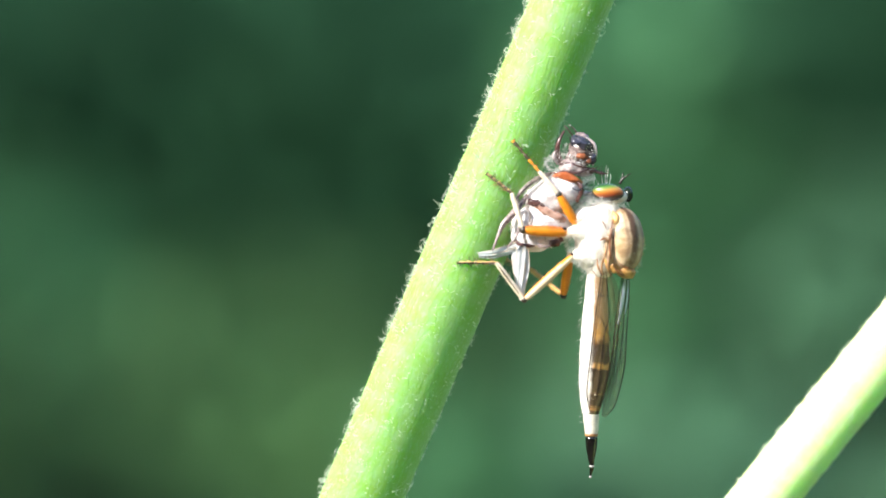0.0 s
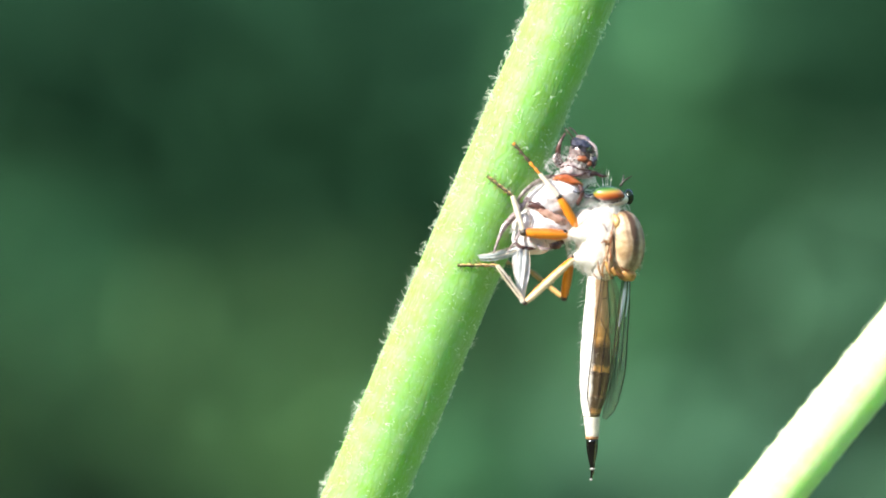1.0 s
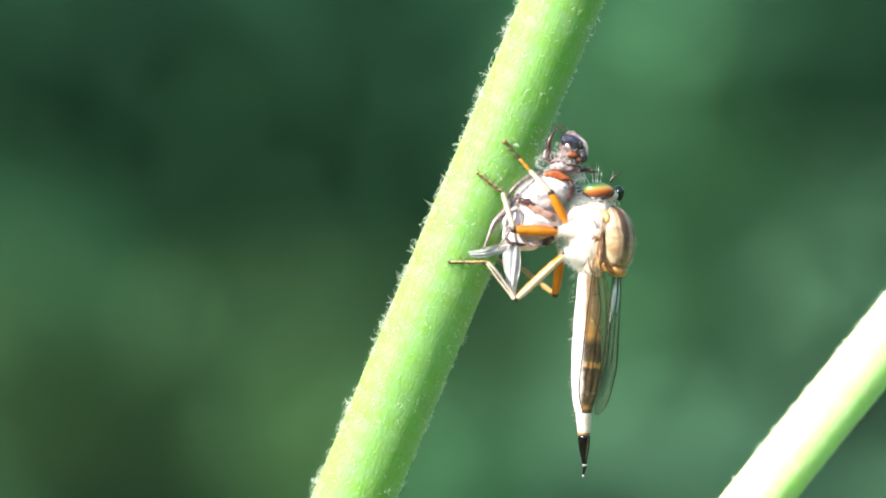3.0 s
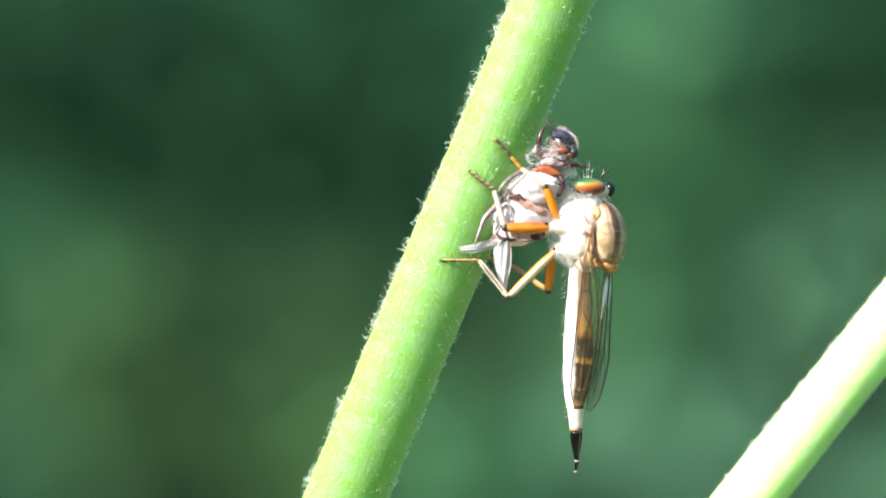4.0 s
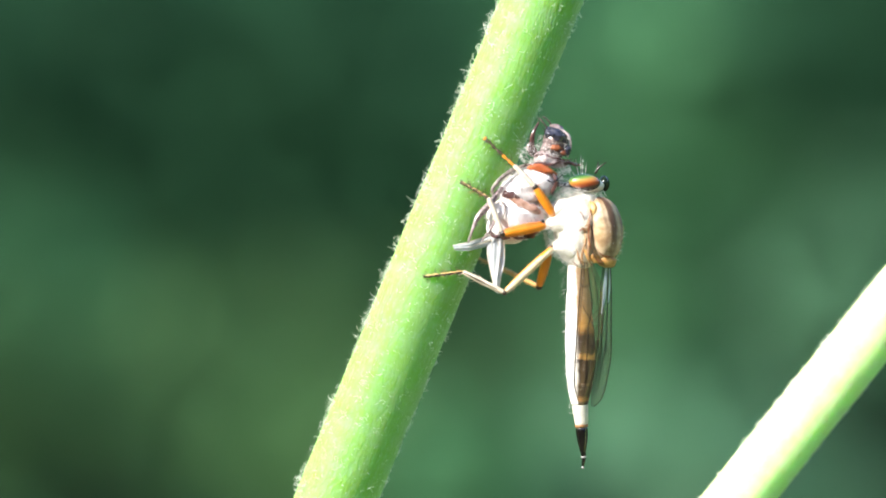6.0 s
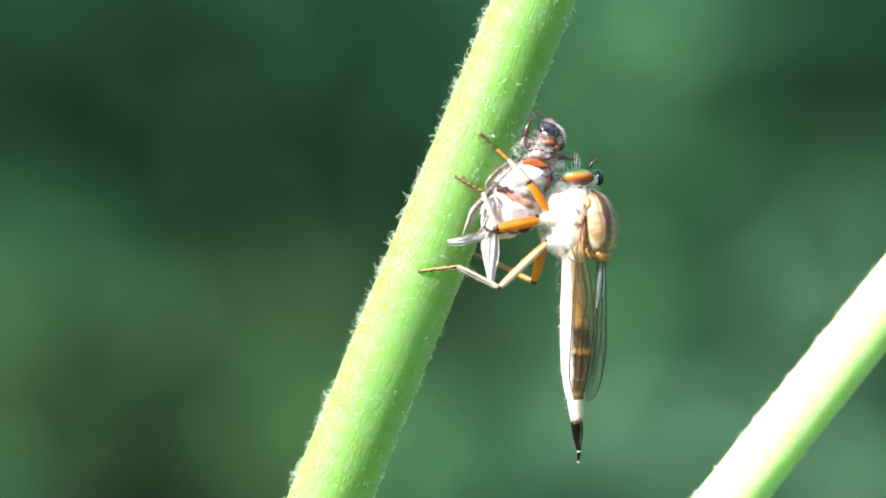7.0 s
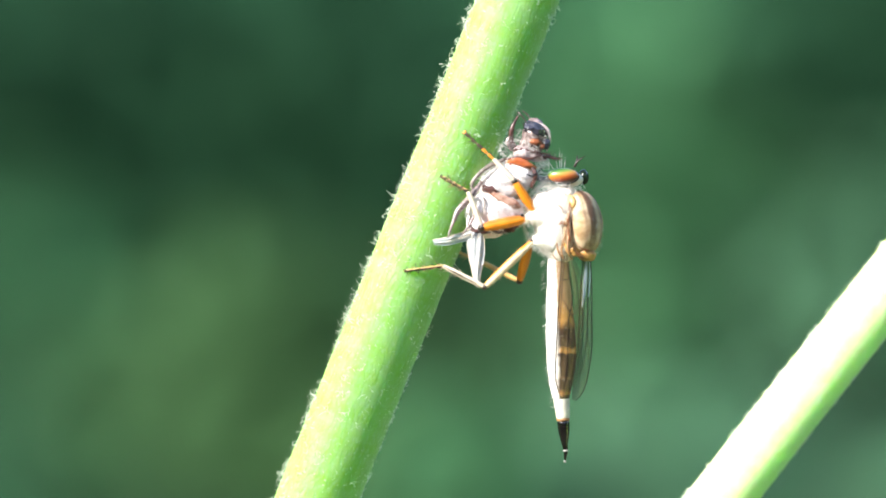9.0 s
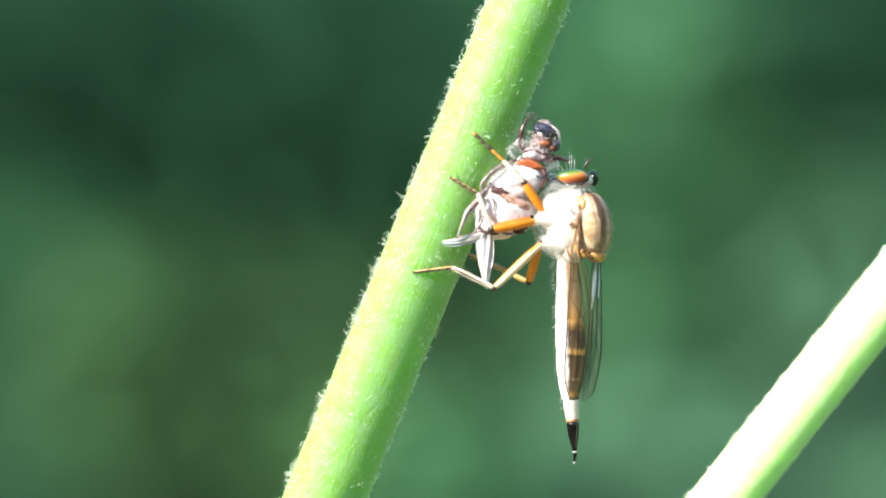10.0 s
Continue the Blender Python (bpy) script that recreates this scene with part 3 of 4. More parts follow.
    golden = fur((15.08, -2.33, 0.23), (1.62, 2.05, 2.75), 420, 0.24, 0.012, rng_fly, keep=lambda n: n.x > -0.1 and n.z < 0.6)
    tagged(part("golden_fuzz", golden, AMBER, back, "short golden fuzz"), kind="stuff")
    bm = bmesh.new()
    blob(bm, (15.20, -2.60, -2.06), (0.85, 1.1, 0.58), 18, 20, 0.2)
    part("scutellum", bm, SCUTE, fly, "amber rounded plate behind the back")
    bm = bmesh.new()
    blob(bm, (14.22, -3.30, -1.54), (0.55, 0.6, 0.75), -15, 18, 0.3)
    blob(bm, (13.73, -3.50, -0.98), (0.34, 0.4, 0.8), 8, 16, 0.35)
    part("wing_socket", bm, SCUTE, fly, "rusty amber swelling round the wing base")
    # dark seams and marks on the flank
    for rows in ([(14.12, -4.00, 2.28, 0.03), (13.96, -4.25, 1.54, 0.06), (13.81, -4.40, 0.60, 0.05), (13.77, -4.40, -0.23, 0.07), (13.91, -4.30, -1.07, 0.04)],
                 [(12.98, -4.30, 0.47, 0.03), (13.26, -4.35, 0.60, 0.07), (13.58, -4.40, 0.51, 0.03)],
                 [(13.09, -4.10, 2.14, 0.02), (13.36, -4.20, 1.82, 0.045), (13.54, -4.30, 1.35, 0.02)],
                 [(12.78, -3.90, -1.45, 0.02), (12.96, -3.95, -1.82, 0.05), (13.01, -3.90, -2.28, 0.02)],
                 [(12.42, -3.60, -2.01, 0.02), (12.60, -3.70, -2.24, 0.04), (12.79, -3.70, -2.43, 0.02)],
                 [(14.53, -4.10, -1.35, 0.02), (14.92, -3.95, -1.68, 0.05), (15.40, -3.70, -1.73, 0.04), (15.80, -3.40, -1.45, 0.02)],
                 [(14.26, -4.00, -1.82, 0.02), (14.55, -3.90, -2.19, 0.05), (14.94, -3.60, -2.47, 0.02)]):
        bm = bmesh.new()
        loft(bm, rows, 8, 4, 0.6)
        part("seam", bm, RUST, fly)
    bm = bmesh.new()
    loft(bm, [(14.12, -3.33, 2.85, 0.12, 0.15), (14.28, -3.71, 2.47, 0.32, 0.3), (14.36, -3.90, 2.10, 0.3, 0.28), (14.17, -3.90, 1.73, 0.1, 0.1)], 12, 3, 0.15)
    part("shoulder", bm, AMBER, fly, "amber shoulder knob")
    for pts, mat in (([((13.69, -4.18, 0.42), 0.05), ((13.41, -4.23, -0.65), 0.11), ((13.13, -4.18, -1.58), 0.16), ((13.23, -4.08, -2.38), 0.1)], HINGE),
                     ([((13.88, -4.08, 0.05), 0.06), ((13.68, -4.28, -0.98), 0.17), ((13.68, -4.37, -1.91), 0.16), ((13.97, -4.18, -2.47), 0.08)], HINGE),
                     ([((12.77, -3.99, -0.98), 0.06), ((12.86, -4.08, -1.72), 0.15), ((13.14, -3.99, -2.28), 0.08)], HINGE),
                     ([((14.08, -3.90, -1.35), 0.08), ((14.46, -3.80, -2.01), 0.2), ((14.94, -3.61, -2.29), 0.12)], HINGE),
                     ([((14.07, -3.99, 2.28), 0.05), ((13.87, -4.28, 1.44), 0.09), ((13.68, -4.28, 0.42), 0.06)], HINGE),
                     ([((13.21, -4.37, 0.79), 0.08), ((13.40, -4.37, 0.60), 0.12), ((13.49, -4.32, 0.33), 0.06)], HINGE)):
        bm = bmesh.new()
        loft(bm, [(*p, r * 0.62) for p, r in pts], 8, 4, 0.3)
        part("wing_hinge", bm, mat, fly)
    bm = bmesh.new()
    loft(bm, [(14.30, -3.42, 1.92, 0.1, 0.1), (14.00, -3.71, 1.35, 0.42, 0.3), (13.80, -3.90, 0.42, 0.52, 0.3), (13.75, -3.90, -0.65, 0.42, 0.3), (13.91, -3.71, -1.54, 0.12, 0.1)], 14, 4, 0.15)
    part("side_plate", bm, BACK, fly, "dusty tan plate under the back")


fly_body()


def fly_head():
    bm = bmesh.new()
    blob(bm, (14.29, -2.14, 4.18), (1.15, 1.2, 0.6), 2, 20, 0.03)
    blob(bm, (13.07, -2.19, 4.51), (0.65, 0.75, 0.5), 0, 14, 0.05)
    head = part("head", bm, WHITE_PILE, fly, "white-dusted head", at=(14.01, -2.14, 4.28))
    bm = bmesh.new()
    blob(bm, (13.71, -3.14, 4.52), (1.28, 0.75, 0.66), 5, 30)
    part("eye", bm, EYE, head, "glossy orange eye with green upper rim", at=(13.71, -3.14, 4.45))
    bm = bmesh.new()
    blob(bm, (13.72, -3.02, 4.47), (1.36, 0.62, 0.74), 5, 26)
    part("eye_rim", bm, BLACK, head, "thin dark rim round the eye")
    bm = bmesh.new()
    blob(bm, (15.48, -1.61, 4.34), (0.44, 0.75, 0.66), 0, 24)
    part("eye", bm, SHADE_EYE, head, "glossy far eye with shade put into its dark colour", at=(15.51, -1.61, 4.34))
    for a, b, c in (((14.70, -2.38, 5.21), (15.02, -2.47, 5.63), (15.72, -2.56, 6.10)), ((14.82, -2.00, 5.22), (14.96, -2.00, 5.65), (15.06, -2.00, 6.21))):
        bm = bmesh.new()
        loft(bm, [(*a, 0.10), (*b, 0.085), (*c, 0.03)], 8, 4)
        part("antenna", bm, DARK_LEG, head)
    # face beard and crown bristles
    beard = fur((12.59, -2.28, 4.84), (0.9, 0.9, 0.75), 170, 1.0, 0.016, rng_fly, lean=(-0.5, 0, 0.25), keep=lambda n: n.x < 0.2)
    tagged(part("beard", beard, PILE_HAIR, head, "white bristly beard"), kind="stuff")
    bm = bmesh.new()
    for a, b in (((13.53, -2.38, 5.21), (13.61, -2.47, 6.99)), ((13.66, -2.47, 5.21), (13.79, -2.66, 6.71)), ((13.34, -2.38, 5.12), (13.16, -2.28, 6.63)), ((13.91, -2.28, 5.22), (14.05, -2.28, 6.16)),
                 ((13.05, -2.47, 5.02), (12.48, -2.61, 6.05)), ((15.31, -2.38, 3.71), (15.63, -2.56, 3.14)), ((15.01, -2.61, 3.52), (15.38, -2.75, 2.86)), ((14.63, -2.75, 3.42), (14.71, -2.94, 2.76))):
        hair(bm, a, b, 0.035)
    tagged(part("crown_bristles", bm, PILE_HAIR, head, "pale stiff bristles"), kind="stuff")
    bm = bmesh.new()
    loft(bm, [(12.78, -2.28, 4.28, 0.28), (12.03, -2.19, 4.37, 0.24), (11.20, -2.00, 4.66, 0.15), (10.73, -1.90, 4.85, 0.05)], 10, 4)
    part("proboscis", bm, BLACK, head, "dark stout beak in the prey")


fly_head()


SEGMENT_JOINTS = [-4.3, -7.3, -9.85, -12.1]


def fly_abdomen():
    bm = bmesh.new()
    loft(bm, [(12.88, -2.14, -1.60, 0.7), (12.84, -2.14, -2.63, 0.88), (12.79, -2.16, -4.18, 0.95, 0.95), (12.72, -2.19, -6.06, 1.08, 1.05), (12.69, -2.19, -7.94, 1.20, 1.12),
              (12.65, -2.19, -9.83, 1.25, 1.12), (12.51, -2.16, -11.71, 1.12, 1.05), (12.41, -2.14, -12.88, 0.93, 0.92), (12.34, -2.14, -13.92, 0.68, 0.7)], 40, 12)
    # shallow grooves between the segments
    for v in bm.verts:
        for z in SEGMENT_JOINTS:
            near = (v.co.z * 1000 - z) / 0.22
            if abs(near) < 2:
                dent = 1 - 0.045 * math.exp(-near * near)
                v.co.x = 0.0128 + (v.co.x - 0.0128) * dent
                v.co.y = -0.00219 + (v.co.y + 0.00219) * dent
    abdomen = part("abdomen", bm, ABDOMEN, fly, "abdomen white below and banded brown above")
    bm = bmesh.new()
    loft(bm, [(12.36, -2.14, -13.80, 0.55), (12.37, -2.14, -14.00, 0.67), (12.39, -2.14, -14.45, 0.65), (12.41, -2.14, -15.00, 0.60), (12.41, -2.14, -15.56, 0.53), (12.41, -2.14, -15.66, 0.3)], 24, 4)
    part("tail_segment", bm, TAIL, abdomen, "pale greyish end segment")
    bm = bmesh.new()
    loft(bm, [(12.41, -2.14, -15.52, 0.4), (12.41, -2.14, -15.61, 0.55), (12.41, -2.14, -15.80, 0.52), (12.41, -2.14, -15.85, 0.2)], 18, 3)
    part("amber_ring", bm, HINGE, abdomen, "pale amber ring before the tip")
    bm = bmesh.new()
    loft(bm, [(12.41, -2.14, -15.75, 0.3), (12.41, -2.14, -15.94, 0.5), (12.41, -2.14, -16.88, 0.44), (12.41, -2.14, -17.73, 0.27), (12.44, -2.14, -18.20, 0.2), (12.44, -2.14, -18.43, 0.17), (12.37, -2.14, -18.85, 0.12), (12.32, -2.14, -19.18, 0.05)], 18, 4)
    part("ovipositor", bm, BLACK, abdomen, "shiny black pointed tail tip")
    bm = bmesh.new()
    loft(bm, [(12.44, -2.14, -18.10, 0.12), (12.44, -2.14, -18.24, 0.215), (12.44, -2.14, -18.34, 0.2), (12.44, -2.14, -18.48, 0.1)], 14, 3)
    part("tip_ring", bm, GREYISH, abdomen, "pale ring near the tip")
    bm = bmesh.new()
    blob(bm, (12.32, -2.14, -19.18), (0.12, 0.12, 0.12), 0, 12)
    part("tip_drop", bm, GREYISH, abdomen, "tiny pale drop")
    bm = bmesh.new()
    for _ in range(420):
        t = rng_fly.random()
        g = rng_fly.uniform(0, 2 * math.pi)
        r = 1.16 if t < 0.8 else 1.16 - 1.7 * (t - 0.8)
        c = Vector((12.79, -2.14, -2.07)).lerp(Vector((12.41, -2.14, -14.76)), t)
        out = Vector((math.cos(g), math.sin(g), 0))
        if out.x > 0.35:
            continue
        ln = rng_fly.uniform(0.2, 0.6) * (1.3 - 0.7 * t)
        hair(bm, c + out * (r - 0.03), c + out * (r + ln * 0.8) + Vector((0, 0, -ln * rng_fly.uniform(0.2, 0.9))), 0.011)
    tagged(part("fuzz", bm, PILE_HAIR, abdomen, "fine white fringe"), kind="stuff")


fly_abdomen()


def wing_sheet(left, right, cup=0.25, pleat=0.05, across=10):
    """A thin pleated membrane between two edges given from base to tip, mm."""
    a, b = spline(left, 6), spline(right, 6)
    bm = bmesh.new()
    tops = []
    for i, (p, q) in enumerate(zip(a, b)):
        row = []
        for k in range(across + 1):
            t = k / across
            row.append(bm.verts.new(mm(Vector(p).lerp(Vector(q), t) + Vector((0, -cup * math.sin(math.pi * t) - pleat * math.sin(17 * t + 0.25 * i), 0)))))
        tops.append(row)
    for up, down in zip(tops, tops[1:]):
        for k in range(across):
            bm.faces.new((up[k], up[k + 1], down[k + 1], down[k]))
    return bm


def vein_lines(rows, r):
    bm = bmesh.new()
    for row in rows:
        pts = [(*p, r if i < len(row) - 1 else r * 0.5) for i, p in enumerate(row)]
        loft(bm, pts, 6, 4)
    return bm


def fly_wings():
    # wing over the back, its stout front edge along the flank
    edge = [(13.14, -4.10, -2.00), (12.87, -3.95, -4.15), (12.55, -3.80, -6.48), (12.27, -3.70, -8.82), (12.00, -3.55, -11.16), (11.96, -3.45, -12.38), (12.25, -3.30, -13.84)]
    hind = [(13.87, -4.30, -2.00), (14.49, -4.10, -3.68), (14.65, -3.80, -6.02), (14.43, -3.60, -8.36), (13.92, -3.50, -10.70), (13.46, -3.40, -12.48), (12.72, -3.30, -13.89)]
    wing = part("wing", wing_sheet(edge, hind, 0.3), AMBER_WING, fly, "smoky amber wing folded along the back")
    lines = [
        edge,
        [(13.31, -4.35, -2.09), (13.03, -4.25, -4.14), (12.72, -4.10, -6.47), (12.45, -3.95, -8.58), (12.27, -3.80, -10.45)],
        [(13.49, -4.45, -2.09), (13.58, -4.40, -3.67), (13.73, -4.25, -5.07), (13.64, -4.20, -6.24), (13.32, -4.10, -7.41), (13.15, -3.95, -9.28), (12.87, -3.80, -11.62), (12.61, -3.50, -13.36)],
        [(12.95, -4.15, -5.63), (13.27, -4.20, -6.33), (13.64, -4.15, -7.03), (14.02, -4.10, -6.75), (14.50, -3.90, -6.15)],
        [(13.64, -4.15, -7.03), (13.93, -4.00, -8.34), (13.71, -3.85, -10.21), (13.26, -3.60, -12.47)],
        [(12.90, -4.20, -4.00), (13.26, -4.35, -4.09), (13.63, -4.40, -3.95)],
        [(13.77, -4.40, -2.19), (14.14, -4.35, -4.14), (14.25, -4.15, -6.24), (14.12, -3.95, -8.34), (13.72, -3.70, -10.92)],
        [(13.05, -4.00, -8.71), (13.51, -4.00, -9.04), (13.94, -3.95, -8.72)],
        hind,
    ]
    for i, line in enumerate(lines):
        part("vein", vein_lines([line], 0.058 if i < 1 else 0.040 if i < 3 else 0.016 if i == 8 else 0.030), VEIN, wing)
    # the other wing stands off the back
    edge = [(15.65, -1.00, -2.22), (15.60, -1.00, -4.68), (15.41, -1.10, -7.51), (15.25, -1.30, -9.87), (14.86, -1.50, -11.74), (14.32, -1.70, -13.38), (13.56, -1.80, -14.22)]
    hind = [(14.98, -1.80, -2.21), (14.69, -1.90, -4.19), (14.40, -2.00, -6.54), (14.12, -2.00, -8.89), (13.74, -2.00, -11.25), (13.41, -2.00, -13.03), (13.28, -1.90, -14.08)]
    wing = part("wing", wing_sheet(edge, hind, 0.2), CLEAR_WING, fly, "clear glassy wing standing off the back")
    lines = [
        edge,
        [(15.42, -1.50, -2.31), (15.18, -1.60, -5.61), (14.94, -1.70, -8.43), (14.74, -1.80, -10.41)],
        [(15.16, -1.90, -2.31), (14.77, -2.10, -5.60), (14.49, -2.10, -8.42), (14.25, -2.10, -10.77), (13.79, -2.00, -13.22)],
        [(14.93, -1.75, -8.43), (14.64, -1.95, -10.07), (14.40, -2.00, -11.72), (13.84, -1.90, -13.84)],
        [(14.68, -2.00, -9.36), (14.20, -2.10, -11.71), (13.60, -2.00, -13.69)],
        [(14.29, -2.15, -9.83), (13.92, -2.10, -11.71), (13.46, -2.00, -13.60)],
        [(15.03, -1.70, -9.38), (14.79, -1.80, -11.26), (14.22, -1.90, -13.23)],
        [(13.92, -2.10, -6.63), (14.20, -2.15, -6.25), (14.72, -2.10, -5.97)],
        [(14.48, -2.15, -7.95), (14.73, -2.00, -7.76), (14.98, -1.80, -7.96)],
        [(14.34, -2.15, -9.73), (14.53, -2.10, -9.92), (14.73, -1.95, -9.74)],
        [(14.25, -2.10, -7.48), (14.20, -2.15, -9.36), (13.87, -2.10, -11.71), (13.46, -2.00, -13.36)],
        hind,
    ]
    for i, line in enumerate(lines):
        part("vein", vein_lines([line], 0.046 if i == 0 else 0.032 if i < 3 else 0.021), VEIN, wing)
    # added pale strips in the shape of the wing's reflections
    for a, b in (([(15.17, -2.05, -2.31), (14.95, -2.15, -3.71), (14.76, -2.25, -5.03), (14.57, -2.25, -6.44)], [(15.34, -1.95, -2.31), (15.25, -2.00, -3.72), (15.05, -2.10, -5.03), (14.67, -2.20, -6.53)]),
                 ([(15.46, -1.60, -2.78), (15.36, -1.70, -4.19), (15.17, -1.80, -5.60)], [(15.56, -1.50, -2.78), (15.51, -1.60, -4.20), (15.27, -1.70, -5.70)])):
        part("wing_glint", wing_sheet(a, b, 0.05, 0.02, 4), GLINT_WING, wing, "silvery strip standing for a reflection on the wing")


fly_wings()

LEGS = []


def fly_leg(hip, knee, ankle, toe, widths, mats, label, spines=10, unders=(None, None), golden=0, thigh_under=None, striped=False):
    """A leg from hip to toe: hip knob with thigh, shin, foot and claws hinged on it."""
    hip, knee, ankle, toe = (Vector(p) for p in (hip, knee, ankle, toe))
    w1, w2, w3 = widths
    bm = bmesh.new()
    blob(bm, hip, (w1 * 0.75, w1 * 0.75, w1 * 0.8), 0, 14, 0.05)
    leg = part("leg", bm, PALE_LEG, fly, label, at=hip)
    bm = bmesh.new()
    blob(bm, hip + (knee - hip).normalized() * w1 * 0.8 + Vector((0, -w1 * 0.5, w1 * 0.55)), (w1 * 0.42, w1 * 0.3, w1 * 0.36), 20, 10, 0.2)
    part("hip_ring", bm, BLACK, leg, "small black joint")
    bm = bmesh.new()
    d = knee - hip
    loft(bm, [(*hip, w1 * 0.45), (*(hip + d * 0.12), w1 * 0.8), (*(hip + d * 0.4), w1), (*(hip + d * 0.75), w1 * 0.92), (*(hip + d * 0.94), w1 * 0.7), (*knee, w1 * 0.4)], 16, 4)
    for _ in range(spines):
        t = rng_fly.uniform(0.2, 0.95)
        g = rng_fly.uniform(0, 6.28)
        o = Vector((math.cos(g), math.sin(g) * 0.6, math.sin(g)))
        hair(bm, hip + d * t + o * w1 * 0.7, hip + d * t + o * w1 * 1.5 + d * 0.06, 0.022)
    thigh = part("thigh", bm, mats[0], leg, at=hip, under=thigh_under)
    bm = bmesh.new()
    blob(bm, knee, (w1 * 0.72, w1 * 0.72, w1 * 0.72), 0, 12, 0.08)
    d = ankle - knee
    joint = part("knee", bm, DARK_LEG, leg, "dark knee", at=knee)
    bm = bmesh.new()
    loft(bm, [(*knee, w2 * 0.8), (*(knee + d * 0.2), w2), (*(knee + d * 0.8), w2 * 0.95), (*ankle, w2 * 0.75)], 14, 4)
    for _ in range(spines * 2):
        t = rng_fly.uniform(0.1, 0.98)
        g = rng_fly.uniform(0, 6.28)
        o = Vector((math.cos(g), math.sin(g) * 0.6, math.sin(g)))
        hair(bm, knee + d * t + o * w2 * 0.7, knee + d * t + o * w2 * 2.1 + d * 0.08, 0.02)
    if striped:
        before = set(bm.faces)
        off = Vector((-0.02, -w2 * 0.88, -0.03))
        loft(bm, [(*(knee + d * 0.04 + off * 0.7), 0.03), (*(knee + d * 0.3 + off), 0.055), (*(knee + d * 0.75 + off), 0.06), (*(ankle + off * 0.7), 0.03)], 8, 4, 0.4)
        for f in set(bm.faces) - before:
            f.material_index = 1
    shin = part("shin", bm, mats[1], leg, at=knee, under=unders[0], second=DARK_LEG if striped else None)
    bm = bmesh.new()
    d = toe - ankle
    for k in range(5):
        a, b = ankle + d * (k * 0.2), ankle + d * (k * 0.2 + 0.2)
        before = set(bm.faces)
        loft(bm, [(*a, w3 * 0.55), (*a.lerp(b, 0.25), w3 * 0.8), (*a.lerp(b, 0.85), w3), (*b, w3 * 0.6)], 10, 2)
        for f in set(bm.faces) - before:
            f.material_index = 1 if k < golden and f.calc_center_median().z > -1 else 0
        for _ in range(9):
            g = rng_fly.uniform(0, 6.28)
            o = Vector((math.cos(g), -0.3, math.sin(g)))
            c = a.lerp(b, rng_fly.uniform(0.3, 0.95))
            hair(bm, c + o * w3 * 0.6, c + o * w3 * rng_fly.uniform(2.6, 4.8) + d * 0.07, 0.036)
    foot = part("foot", bm, mats[2], leg, "jointed dark bristly foot", at=ankle, under=unders[1], second=ORANGE if golden else None)
    bm = bmesh.new()
    e = d.normalized()
    for s in (-1, 1):
        q = e.cross(Vector((0, 1, 0))) * 0.12 * s
        loft(bm, [(*toe, 0.06), (*(toe + e * 0.14 + q), 0.05), (*(toe + e * 0.2 + q + Vector((0, 0.14, 0))), 0.012)], 6, 3)
    blob(bm, toe + e * 0.08, (0.12, 0.1, 0.12), 0, 8)
    claw = part("claw", bm, mats[3], leg, at=toe)
    LEGS.append((leg, thigh, joint, shin, foot, claw, hip, knee, ankle, toe))


def fly_legs():
    fly_leg((11.12, -3.42, 1.73), (9.55, -4.08, 4.24), (7.97, -3.99, 6.20), (5.93, -3.46, 8.63), (0.38, 0.21, 0.13), (ORANGE, PALE_LEG, FOOT, ORANGE), "orange foreleg with a pale shin", 14, golden=2)
    fly_leg((10.46, -3.52, 1.17), (6.66, -4.18, 1.35), (5.73, -4.08, 4.38), (3.78, -3.38, 5.93), (0.46, 0.22, 0.15), (ORANGE, PALE_LEG, FOOT, DARK_LEG), "orange middle leg with a pale shin", 14, (None, AMBER), thigh_under=RUST_LEG)
    fly_leg((10.95, -3.23, -0.65), (6.75, -4.08, -4.43), (4.47, -3.99, -1.35), (1.40, -3.50, -1.35), (0.34, 0.22, 0.15), (HONEY, PALE_LEG, DARK_LEG, DARK_LEG), "amber hind leg braced on the stem", 14, (None, AMBER), thigh_under=ORANGE, striped=True)
    fly_leg((10.69, -0.95, -0.80), (10.19, 0.47, -4.14), (7.36, 1.43, -1.86), (3.42, -0.24, -0.38), (0.40, 0.21, 0.14), (ORANGE, AMBER, AMBER, DARK_LEG), "orange hind leg reaching behind the prey")
    fly_leg((10.91, -1.19, 1.70), (9.59, 0.95, 4.25), (8.41, 1.19, 5.88), (7.17, 0.00, 7.65), (0.36, 0.22, 0.14), (ORANGE, AMBER, DARK_LEG, DARK_LEG), "orange foreleg clasping the prey")
    fly_leg((10.59, -1.04, 1.09), (7.92, 1.04, 1.38), (6.74, 1.24, 3.39), (5.27, 0.00, 5.27), (0.40, 0.22, 0.14), (ORANGE, AMBER, DARK_LEG, DARK_LEG), "orange middle leg clasping the prey")


fly_legs()

# ---- prey ----
PREY_AT = (9.45, -2.14, 3.81)
prey = thing("captured_bee", PREY_AT, "pale furry bee with dark head held limp by the robber fly", "bee")
rng_prey = random.Random(23)


